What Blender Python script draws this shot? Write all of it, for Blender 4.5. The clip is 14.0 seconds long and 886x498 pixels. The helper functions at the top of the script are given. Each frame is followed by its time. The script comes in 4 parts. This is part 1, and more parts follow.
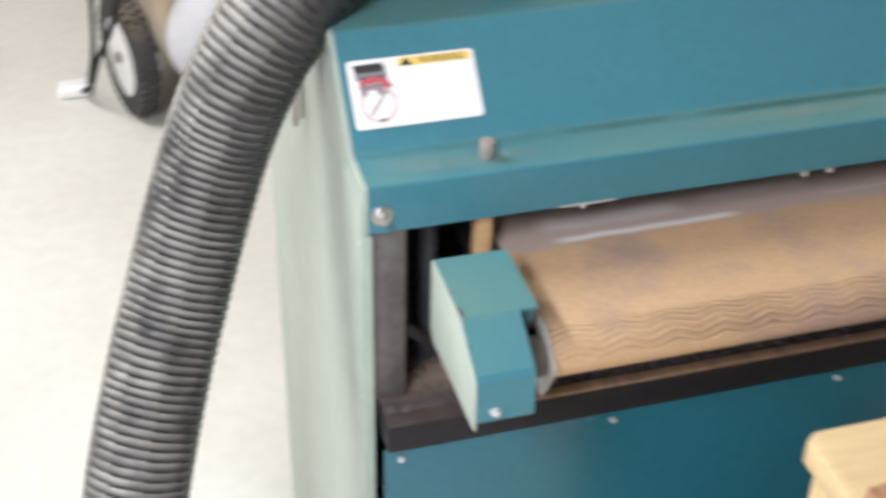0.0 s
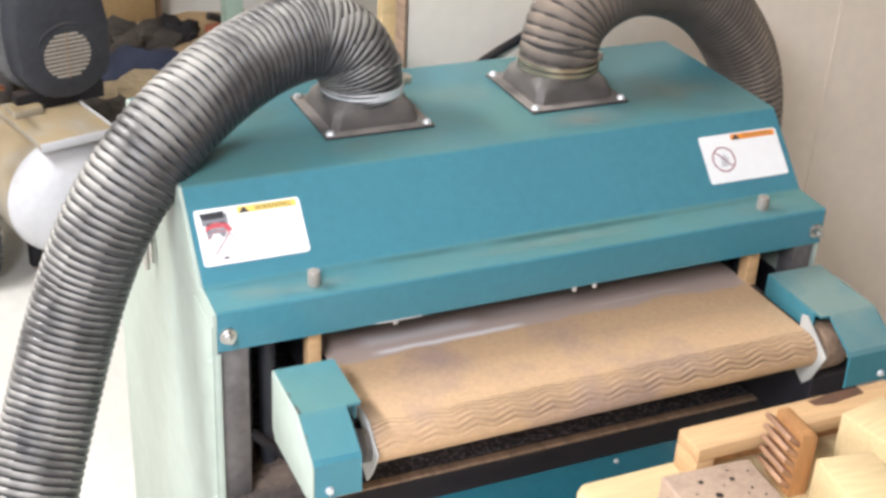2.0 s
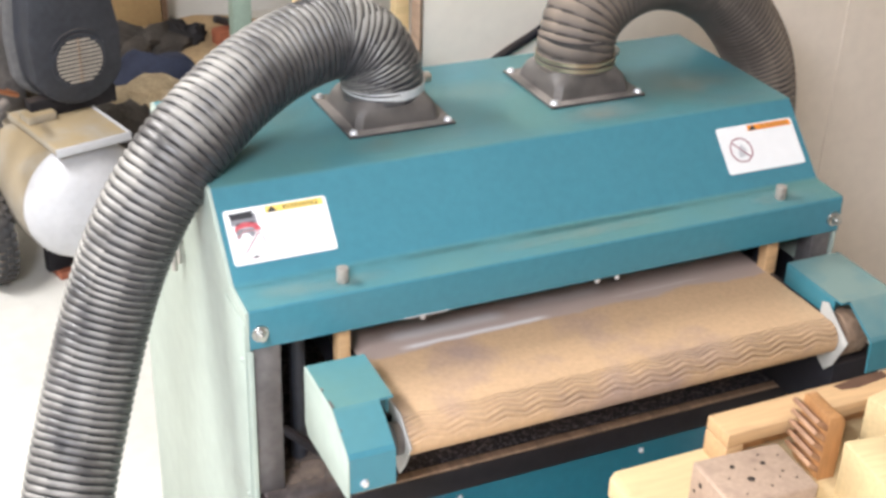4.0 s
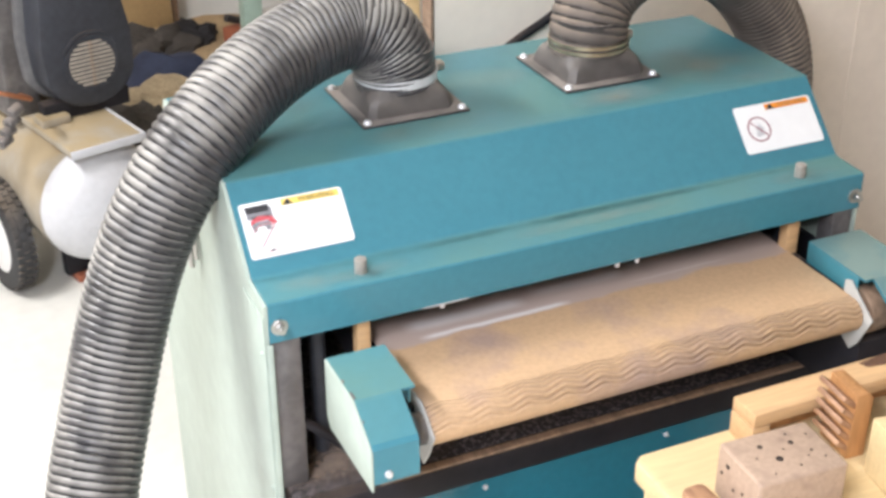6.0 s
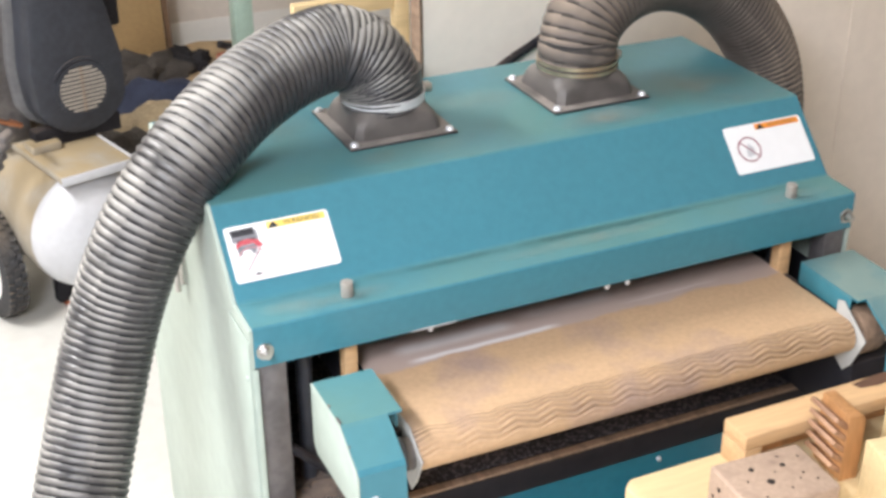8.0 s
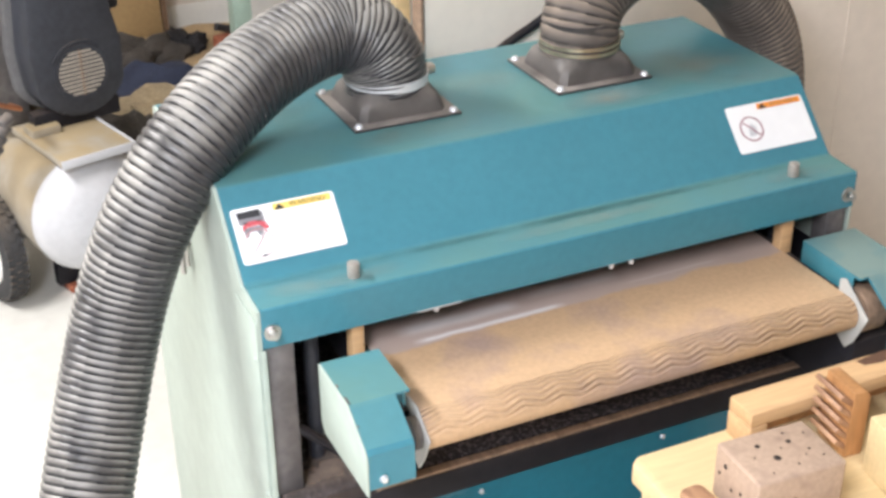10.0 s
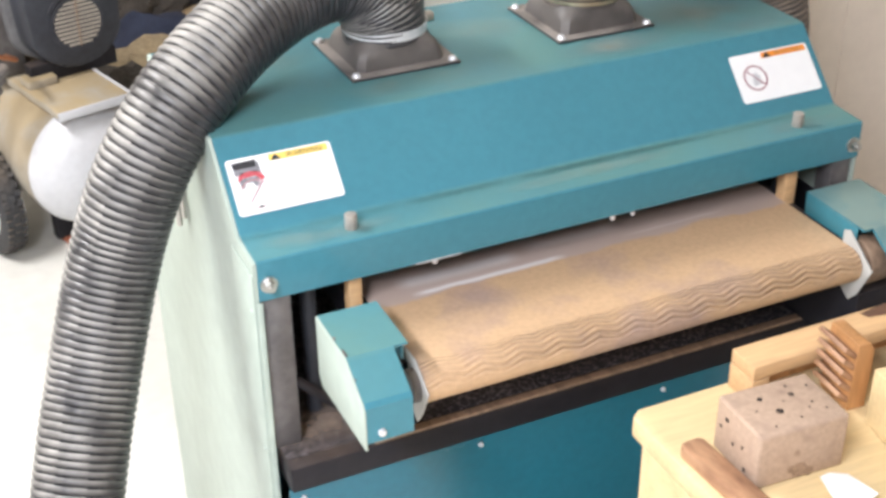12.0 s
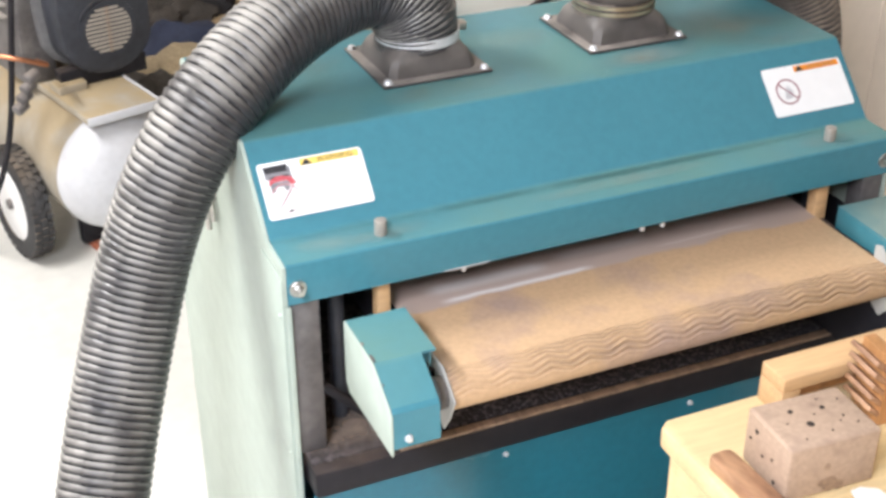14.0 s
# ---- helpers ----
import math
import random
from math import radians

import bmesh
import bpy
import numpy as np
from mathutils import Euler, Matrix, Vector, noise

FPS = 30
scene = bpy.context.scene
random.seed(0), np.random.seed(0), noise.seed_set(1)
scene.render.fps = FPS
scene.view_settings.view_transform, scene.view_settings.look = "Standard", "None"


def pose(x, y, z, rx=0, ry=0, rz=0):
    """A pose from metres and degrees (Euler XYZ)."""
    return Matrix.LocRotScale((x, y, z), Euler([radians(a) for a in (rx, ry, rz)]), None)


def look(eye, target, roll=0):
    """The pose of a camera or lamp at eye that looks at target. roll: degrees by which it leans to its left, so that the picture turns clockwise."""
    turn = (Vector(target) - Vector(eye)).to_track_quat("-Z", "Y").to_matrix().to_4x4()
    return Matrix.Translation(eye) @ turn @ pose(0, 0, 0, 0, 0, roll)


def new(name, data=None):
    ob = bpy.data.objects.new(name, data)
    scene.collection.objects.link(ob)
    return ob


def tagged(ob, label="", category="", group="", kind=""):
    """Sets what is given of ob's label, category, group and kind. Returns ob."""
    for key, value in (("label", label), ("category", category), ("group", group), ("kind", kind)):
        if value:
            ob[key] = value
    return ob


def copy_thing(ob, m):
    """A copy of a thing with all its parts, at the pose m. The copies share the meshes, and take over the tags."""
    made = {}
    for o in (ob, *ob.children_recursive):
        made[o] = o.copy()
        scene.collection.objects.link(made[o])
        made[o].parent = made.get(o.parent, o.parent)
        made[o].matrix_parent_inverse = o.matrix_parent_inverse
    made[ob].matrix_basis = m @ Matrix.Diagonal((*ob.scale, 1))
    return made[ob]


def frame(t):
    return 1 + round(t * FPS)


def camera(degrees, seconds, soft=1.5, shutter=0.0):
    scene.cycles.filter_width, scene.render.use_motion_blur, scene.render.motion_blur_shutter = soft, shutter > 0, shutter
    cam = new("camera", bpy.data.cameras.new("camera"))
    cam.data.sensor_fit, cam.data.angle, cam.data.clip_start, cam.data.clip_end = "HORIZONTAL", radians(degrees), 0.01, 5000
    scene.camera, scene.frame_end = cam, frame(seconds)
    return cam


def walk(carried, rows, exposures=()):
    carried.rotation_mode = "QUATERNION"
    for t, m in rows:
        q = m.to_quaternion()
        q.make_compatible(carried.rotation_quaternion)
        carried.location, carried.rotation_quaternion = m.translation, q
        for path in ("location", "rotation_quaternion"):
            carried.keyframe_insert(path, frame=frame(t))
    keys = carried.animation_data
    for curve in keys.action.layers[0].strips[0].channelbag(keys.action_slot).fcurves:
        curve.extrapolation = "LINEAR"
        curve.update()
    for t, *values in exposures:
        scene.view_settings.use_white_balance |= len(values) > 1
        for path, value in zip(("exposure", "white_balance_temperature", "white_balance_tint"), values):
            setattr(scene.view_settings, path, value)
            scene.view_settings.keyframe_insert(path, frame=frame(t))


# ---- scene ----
cam = camera(37.0, 14.0, soft=3.2, shutter=0.6)
PATH = [
    (0, (-0.217, -0.952, 1.634), (0.253, 0.607, 0.473), 1.4),
    (0.5, (-0.274, -1.037, 1.663), (0.413, 0.487, 0.565), 3.5),
    (1, (-0.273, -1.098, 1.697), (0.399, 0.462, 0.64), 2.1),
    (1.5, (-0.283, -1.149, 1.718), (0.423, 0.419, 0.698), 2.8),
    (2, (-0.294, -1.181, 1.738), (0.454, 0.413, 0.79), 3.2),
    (2.5, (-0.307, -1.188, 1.75), (0.406, 0.411, 0.785), 2.8),
    (5, (-0.328, -1.19, 1.735), (0.432, 0.402, 0.792), 1.5),
    (5.5, (-0.324, -1.189, 1.731), (0.421, 0.396, 0.765), 1.3),
    (6, (-0.324, -1.184, 1.732), (0.394, 0.419, 0.774), -0.1),
    (6.5, (-0.317, -1.182, 1.734), (0.416, 0.416, 0.78), -0.3),
    (7, (-0.316, -1.179, 1.73), (0.416, 0.417, 0.772), -0.3),
    (7.5, (-0.313, -1.174, 1.723), (0.42, 0.434, 0.786), -0.4),
    (8, (-0.309, -1.178, 1.721), (0.42, 0.44, 0.798), -0.4),
    (8.2, (-0.31, -1.179, 1.719), (0.412, 0.439, 0.791), -0.8),
    (10.3, (-0.323, -1.18, 1.724), (0.408, 0.416, 0.766), -0.6),
    (10.5, (-0.315, -1.174, 1.719), (0.41, 0.417, 0.746), -0.8),
    (11, (-0.303, -1.178, 1.72), (0.412, 0.423, 0.758), -1.2),
    (11.5, (-0.313, -1.174, 1.717), (0.418, 0.406, 0.733), -0.4),
    (12, (-0.313, -1.166, 1.712), (0.4, 0.407, 0.703), -0.7),
    (12.5, (-0.309, -1.163, 1.713), (0.377, 0.418, 0.699), -0.9),
    (13, (-0.319, -1.163, 1.709), (0.384, 0.42, 0.709), -0.3),
    (13.5, (-0.326, -1.162, 1.706), (0.373, 0.428, 0.713), 0.1),
    (14, (-0.322, -1.165, 1.704), (0.366, 0.431, 0.715), -0.2),
]
walk(cam, [(t, look(eye, target, roll)) for t, eye, target, roll in PATH],
     exposures=((0.0, -0.48), (0.5, -0.14), (1.0, -0.02), (1.5, -0.1), (2.3, 0.0), (14.0, 0.0)))

# ---- light ----
world = bpy.data.worlds.new("world")
scene.world = world
world.use_nodes = True
bg = world.node_tree.nodes["Background"]
bg.inputs[0].default_value = (0.9, 0.95, 1.0, 1)
bg.inputs[1].default_value = 0.2


def area(name, m, sx, sy, power, color):
    la = bpy.data.lights.new(name, "AREA")
    la.shape, la.size, la.size_y, la.energy, la.color = "RECTANGLE", sx, sy, power, color
    ob = new(name, la)
    ob.matrix_world = m
    return ob


# position, power and tint of each ceiling light
FIXTURES = ((-1.05, -1.5, 2.52, 112, (0.86, 0.89, 1.0)), (-1.1, 1.1, 2.52, 84, (0.97, 0.945, 0.95)))
for fx, fy, fz, power, tint in FIXTURES:
    area("ceiling_lamp", pose(fx, fy, fz - 0.075, 0, 0, 0), 0.26, 1.16, power, tint)


# ---- materials ----
def material(name, base, rough=0.5, metal=0.0, vary=0.25, scale=6.0, grain=60.0, bump=0.1, second=None, dust=0.0,
             dust_color=(0.42, 0.33, 0.24), stretch=(1, 1, 1), coat=0.0, patch=(0.4, 0.68), dust_rough=1.0, dust_range=(0.32, 0.72), dust_from=0.1, spec=0.5):
    """A surface with stains at one scale, grain at another, fine relief and, where dust > 0, dust lying on what faces up."""
    mat = bpy.data.materials.new(name)
    mat.use_nodes = True
    nt = mat.node_tree
    n, l = nt.nodes, nt.links
    b = n["Principled BSDF"]
    co = n.new("ShaderNodeTexCoord")
    mp = n.new("ShaderNodeMapping")
    mp.inputs["Scale"].default_value = stretch
    l.new(co.outputs["Object"], mp.inputs["Vector"])
    big = n.new("ShaderNodeTexNoise")
    big.inputs["Scale"].default_value, big.inputs["Detail"].default_value = scale, 6
    fine = n.new("ShaderNodeTexNoise")
    fine.inputs["Scale"].default_value, fine.inputs["Detail"].default_value = grain, 4
    l.new(mp.outputs[0], big.inputs["Vector"])
    l.new(mp.outputs[0], fine.inputs["Vector"])
    ramp = n.new("ShaderNodeMapRange")
    ramp.inputs["From Min"].default_value, ramp.inputs["From Max"].default_value = patch
    l.new(big.outputs[0], ramp.inputs["Value"])
    mix = n.new("ShaderNodeMix")
    mix.data_type = "RGBA"
    second = second or tuple(c * (1 - vary) for c in base)
    mix.inputs["A"].default_value, mix.inputs["B"].default_value = (*base, 1), (*second, 1)
    l.new(ramp.outputs[0], mix.inputs["Factor"])
    hsv = n.new("ShaderNodeHueSaturation")
    vr = n.new("ShaderNodeMapRange")
    vr.inputs["From Min"].default_value, vr.inputs["From Max"].default_value = 0.3, 0.7
    vr.inputs["To Min"].default_value, vr.inputs["To Max"].default_value = 1 - vary * 0.5, 1 + vary * 0.5
    l.new(fine.outputs[0], vr.inputs["Value"])
    l.new(vr.outputs[0], hsv.inputs["Value"])
    l.new(mix.outputs["Result"], hsv.inputs["Color"])
    last = hsv.outputs[0]
    rr = n.new("ShaderNodeMapRange")
    rr.inputs["To Min"].default_value, rr.inputs["To Max"].default_value = max(rough - 0.1, 0.05), min(rough + 0.12, 1)
    l.new(big.outputs[0], rr.inputs["Value"])
    rough_out = rr.outputs[0]
    if dust > 0:
        geo = n.new("ShaderNodeNewGeometry")
        sep = n.new("ShaderNodeSeparateXYZ")
        l.new(geo.outputs["Normal"], sep.inputs[0])
        up = n.new("ShaderNodeMapRange")
        up.inputs["From Min"].default_value, up.inputs["From Max"].default_value = dust_from, 1.0
        l.new(sep.outputs[2], up.inputs["Value"])
        cloud = n.new("ShaderNodeTexNoise")
        cloud.inputs["Scale"].default_value, cloud.inputs["Detail"].default_value = scale * 1.7, 8
        l.new(co.outputs["Object"], cloud.inputs["Vector"])
        cr = n.new("ShaderNodeMapRange")
        cr.inputs["From Min"].default_value, cr.inputs["From Max"].default_value = dust_range
        l.new(cloud.outputs[0], cr.inputs["Value"])
        mul = n.new("ShaderNodeMath")
        mul.operation = "MULTIPLY"
        l.new(up.outputs[0], mul.inputs[0])
        l.new(cr.outputs[0], mul.inputs[1])
        amt = n.new("ShaderNodeMath")
        amt.operation = "MULTIPLY"
        amt.inputs[1].default_value = dust
        l.new(mul.outputs[0], amt.inputs[0])
        dm = n.new("ShaderNodeMix")
        dm.data_type = "RGBA"
        dm.inputs["B"].default_value = (*dust_color, 1)
        l.new(amt.outputs[0], dm.inputs["Factor"])
        l.new(last, dm.inputs["A"])
        last = dm.outputs["Result"]
        ra = n.new("ShaderNodeMath")
        ra.operation = "ADD"
        ra.use_clamp = True
        rd = n.new("ShaderNodeMath")
        rd.operation = "MULTIPLY"
        rd.inputs[1].default_value = dust_rough
        l.new(amt.outputs[0], rd.inputs[0])
        l.new(rough_out, ra.inputs[0])
        l.new(rd.outputs[0], ra.inputs[1])
        rough_out = ra.outputs[0]
    l.new(last, b.inputs["Base Color"])
    l.new(rough_out, b.inputs["Roughness"])
    b.inputs["Metallic"].default_value = metal
    b.inputs["Coat Weight"].default_value = coat
    b.inputs["Coat Roughness"].default_value = 0.14
    b.inputs["Specular IOR Level"].default_value = spec
    if bump:
        bp = n.new("ShaderNodeBump")
        bp.inputs["Strength"].default_value, bp.inputs["Distance"].default_value = bump, 0.002
        l.new(fine.outputs[0], bp.inputs["Height"])
        l.new(bp.outputs[0], b.inputs["Normal"])
    return mat


TEAL = material("teal_paint", (0.053, 0.213, 0.275), 0.32, vary=0.1, scale=3, grain=90, bump=0.012, dust=0.75, spec=0.4,
                dust_color=(0.115, 0.235, 0.205), dust_rough=0.35, dust_range=(0.26, 0.62), dust_from=0.72, coat=0.15, patch=(0.25, 0.8))
# darker copy of the teal paint: the front sheet's shade put into colour
TEAL_SHADED = material("shaded_teal_paint", (0.014, 0.130, 0.185), 0.24, vary=0.12, scale=3, grain=90, bump=0.012, coat=0.3, patch=(0.25, 0.8))
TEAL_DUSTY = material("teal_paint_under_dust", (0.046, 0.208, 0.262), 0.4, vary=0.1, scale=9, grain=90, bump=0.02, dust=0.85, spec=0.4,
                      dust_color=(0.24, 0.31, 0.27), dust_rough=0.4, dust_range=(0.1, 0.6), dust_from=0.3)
WHITE_PAINT = material("white_paint", (0.41, 0.48, 0.42), 0.45, vary=0.1, scale=4, grain=40, bump=0.04)
LABEL = material("label_white", (0.86, 0.86, 0.86), 0.4, vary=0.03, bump=0)
YELLOW = material("label_yellow", (0.90, 0.64, 0.16), 0.45, vary=0.05, bump=0)
ORANGE = material("label_orange", (0.85, 0.3, 0.04), 0.45, vary=0.05, bump=0)
INK = material("ink_black", (0.03, 0.03, 0.035), 0.5, vary=0.1, bump=0)
RED = material("ink_red", (0.55, 0.10, 0.12), 0.5, vary=0.1, bump=0)
MAROON = material("ink_maroon", (0.28, 0.06, 0.09), 0.5, vary=0.1, bump=0)
SLATE_INK = material("ink_slate", (0.24, 0.24, 0.26), 0.5, vary=0.1, bump=0)
PINK_INK = material("ink_pale_red", (0.60, 0.26, 0.28), 0.5, vary=0.1, bump=0)
GREY_INK = material("ink_grey", (0.6, 0.6, 0.62), 0.5, vary=0.1, bump=0)
STEEL = material("zinc_steel", (0.62, 0.6, 0.57), 0.32, metal=1.0, vary=0.2, grain=120, bump=0.05)
DULL_STEEL = material("dull_steel", (0.16, 0.15, 0.15), 0.5, metal=0.35, vary=0.35, scale=14, grain=80, bump=0.1, dust=0.5)
BLACK_STEEL = material("black_steel", (0.016, 0.015, 0.019), 0.55, vary=0.3, scale=10, grain=70, bump=0.1, spec=0.25, dust=0.3,
                       dust_color=(0.22, 0.16, 0.12))
SPECKLED = material("speckled_black", (0.022, 0.021, 0.027), 0.6, vary=0.4, scale=230, grain=400, bump=0.5, second=(0.15, 0.14, 0.15), patch=(0.49, 0.62))
PORT = material("port_plastic", (0.045, 0.041, 0.041), 0.36, vary=0.3, scale=10, grain=60, bump=0.08, dust=0.8,
                dust_color=(0.30, 0.265, 0.235), dust_rough=0.5, dust_range=(0.28, 0.60), dust_from=0.0)
HOSE = material("hose_rubber", (0.042, 0.041, 0.045), 0.32, vary=0.5, scale=11, grain=70, bump=0.15, dust=0.95,
                dust_color=(0.44, 0.42, 0.38), dust_rough=0.35, dust_range=(0.30, 0.62), dust_from=0.02)
# dark bottoms between the ribs: groove shade put into colour, and rubber without dust
DUSTY_GROOVE_SHADE = material("dusty_hose_groove_shade", (0.050, 0.042, 0.037), 0.7, vary=0.3, scale=9, grain=60, bump=0.1)
GROOVE_SHADE = material("hose_groove_shade", (0.022, 0.022, 0.024), 0.6, vary=0.3, scale=11, grain=70, bump=0.1, spec=0.25)
DUSTY_HOSE = material("dusty_hose_rubber", (0.095, 0.080, 0.072), 0.55, vary=0.35, scale=7, grain=40, bump=0.15, dust=0.95,
                      dust_color=(0.36, 0.29, 0.225), dust_range=(0.25, 0.6), dust_from=-0.1)
MINT = material("mint_paint", (0.40, 0.54, 0.46), 0.5, vary=0.12, scale=5, grain=60, bump=0.04)
SLATE_DUSTY = material("dusty_slate_plastic", (0.15, 0.15, 0.155), 0.6, vary=0.3, scale=7, grain=60, bump=0.06, dust=0.5)
WOOD_DARK = material("dark_wood", (0.13, 0.065, 0.038), 0.6, vary=0.3, scale=14, grain=60, bump=0.1)
PIN = material("dusty_steel", (0.40, 0.37, 0.33), 0.45, metal=0.3, vary=0.2, grain=150, bump=0.05)
BRASS = material("dull_brass", (0.55, 0.47, 0.34), 0.3, metal=0.9, vary=0.2, bump=0.02)
CLAMP = material("clamp_band", (0.78, 0.79, 0.81), 0.35, metal=0.4, vary=0.1, bump=0.02)
WOOD_PALE = material("pale_wood", (0.68, 0.515, 0.28), 0.55, vary=0.18, scale=3, grain=24, bump=0.08, stretch=(1, 8, 8))
WOOD_TAN = material("tan_wood", (0.58, 0.37, 0.19), 0.55, vary=0.2, scale=4, grain=24, bump=0.1, stretch=(1, 8, 8))
WOOD_RED = material("red_wood", (0.48, 0.235, 0.09), 0.5, vary=0.3, scale=5, grain=30, bump=0.1, stretch=(8, 8, 1))
WOOD_GREY = material("grey_wood", (0.40, 0.285, 0.205), 0.7, vary=0.22, scale=60, grain=240, bump=0.2, second=(0.29, 0.20, 0.15), patch=(0.56, 0.74))
WOOD_BROWN = material("brown_wood", (0.30, 0.20, 0.135), 0.55, vary=0.35, scale=14, grain=40, bump=0.1, stretch=(6, 1, 6))
WOOD_SLAT = material("reddish_wood", (0.40, 0.225, 0.125), 0.5, vary=0.3, scale=18, grain=60, bump=0.1, second=(0.19, 0.09, 0.05), stretch=(3, 1, 3))
HOLE = material("hole_dark", (0.03, 0.02, 0.015), 0.9, vary=0.1, bump=0)
PAPER = material("paper_white", (0.88, 0.88, 0.86), 0.7, vary=0.03, bump=0.02)
FLAP = material("flap_white", (0.48, 0.47, 0.44), 0.5, vary=0.12, scale=30, bump=0.05)
FLOOR = material("painted_concrete", (0.72, 0.71, 0.66), 0.5, vary=0.08, scale=1.2, grain=30, bump=0.05,
                 second=(0.62, 0.60, 0.54))
DUSTY_FLOOR = material("sawdust", (0.52, 0.38, 0.22), 0.95, vary=0.3, scale=4, grain=70, bump=0.5)
WALL = material("beige_wall", (0.89, 0.785, 0.67), 0.7, vary=0.05, scale=1.5, grain=40, bump=0.04)
WALL_FAR = material("grey_wall", (0.74, 0.68, 0.62), 0.8, vary=0.08, scale=1.5, grain=30, bump=0.06)
CEIL = material("white_ceiling", (0.8, 0.79, 0.76), 0.8, vary=0.04, scale=2, grain=60, bump=0.05)
TANK = material("tank_grey", (0.36, 0.34, 0.30), 0.42, vary=0.12, scale=6, grain=50, bump=0.03, dust=1.0,
                dust_color=(0.36, 0.28, 0.165), dust_range=(0.15, 0.55), dust_from=-0.8)
TANK_END = material("tank_end_grey", (0.58, 0.59, 0.62), 0.3, vary=0.08, scale=6, grain=50, bump=0.02, dust=0.25,
                    dust_color=(0.50, 0.40, 0.28))
SLATE = material("slate_plastic", (0.042, 0.046, 0.058), 0.5, vary=0.3, scale=6, grain=60, bump=0.06, dust=0.4, spec=0.35)
LOUVRE = material("louvre_light", (0.42, 0.38, 0.33), 0.5, vary=0.15, bump=0.02)
TYRE = material("tyre_rubber", (0.04, 0.04, 0.042), 0.75, vary=0.3, grain=50, bump=0.2, dust=0.5)
CLOTH_BLUE = material("blue_cloth", (0.035, 0.045, 0.085), 0.9, vary=0.3, scale=8, grain=140, bump=0.3)
CLOTH_DARK = material("dark_cloth", (0.085, 0.075, 0.068), 0.9, vary=0.4, scale=8, grain=120, bump=0.3)
CLOTH_BLACK = material("black_cloth", (0.025, 0.024, 0.028), 0.9, vary=0.4, scale=8, grain=120, bump=0.3)
CANVAS = material("tan_canvas", (0.42, 0.33, 0.21), 0.9, vary=0.35, scale=9, grain=120, bump=0.4)
CARD = material("cardboard", (0.52, 0.37, 0.19), 0.8, vary=0.12, scale=4, grain=60, bump=0.08)
COPPER = material("copper_tube", (0.5, 0.22, 0.12), 0.4, metal=0.9, vary=0.2, bump=0.02)
BRICK_RED = material("rust_red", (0.4, 0.13, 0.07), 0.7, vary=0.3, scale=9, bump=0.2)
GLOW = bpy.data.materials.new("lamp_diffuser")
GLOW.use_nodes = True
GLOW.node_tree.nodes["Principled BSDF"].inputs["Emission Color"].default_value = (0.86, 0.92, 1, 1)
GLOW.node_tree.nodes["Principled BSDF"].inputs["Emission Strength"].default_value = 6.0


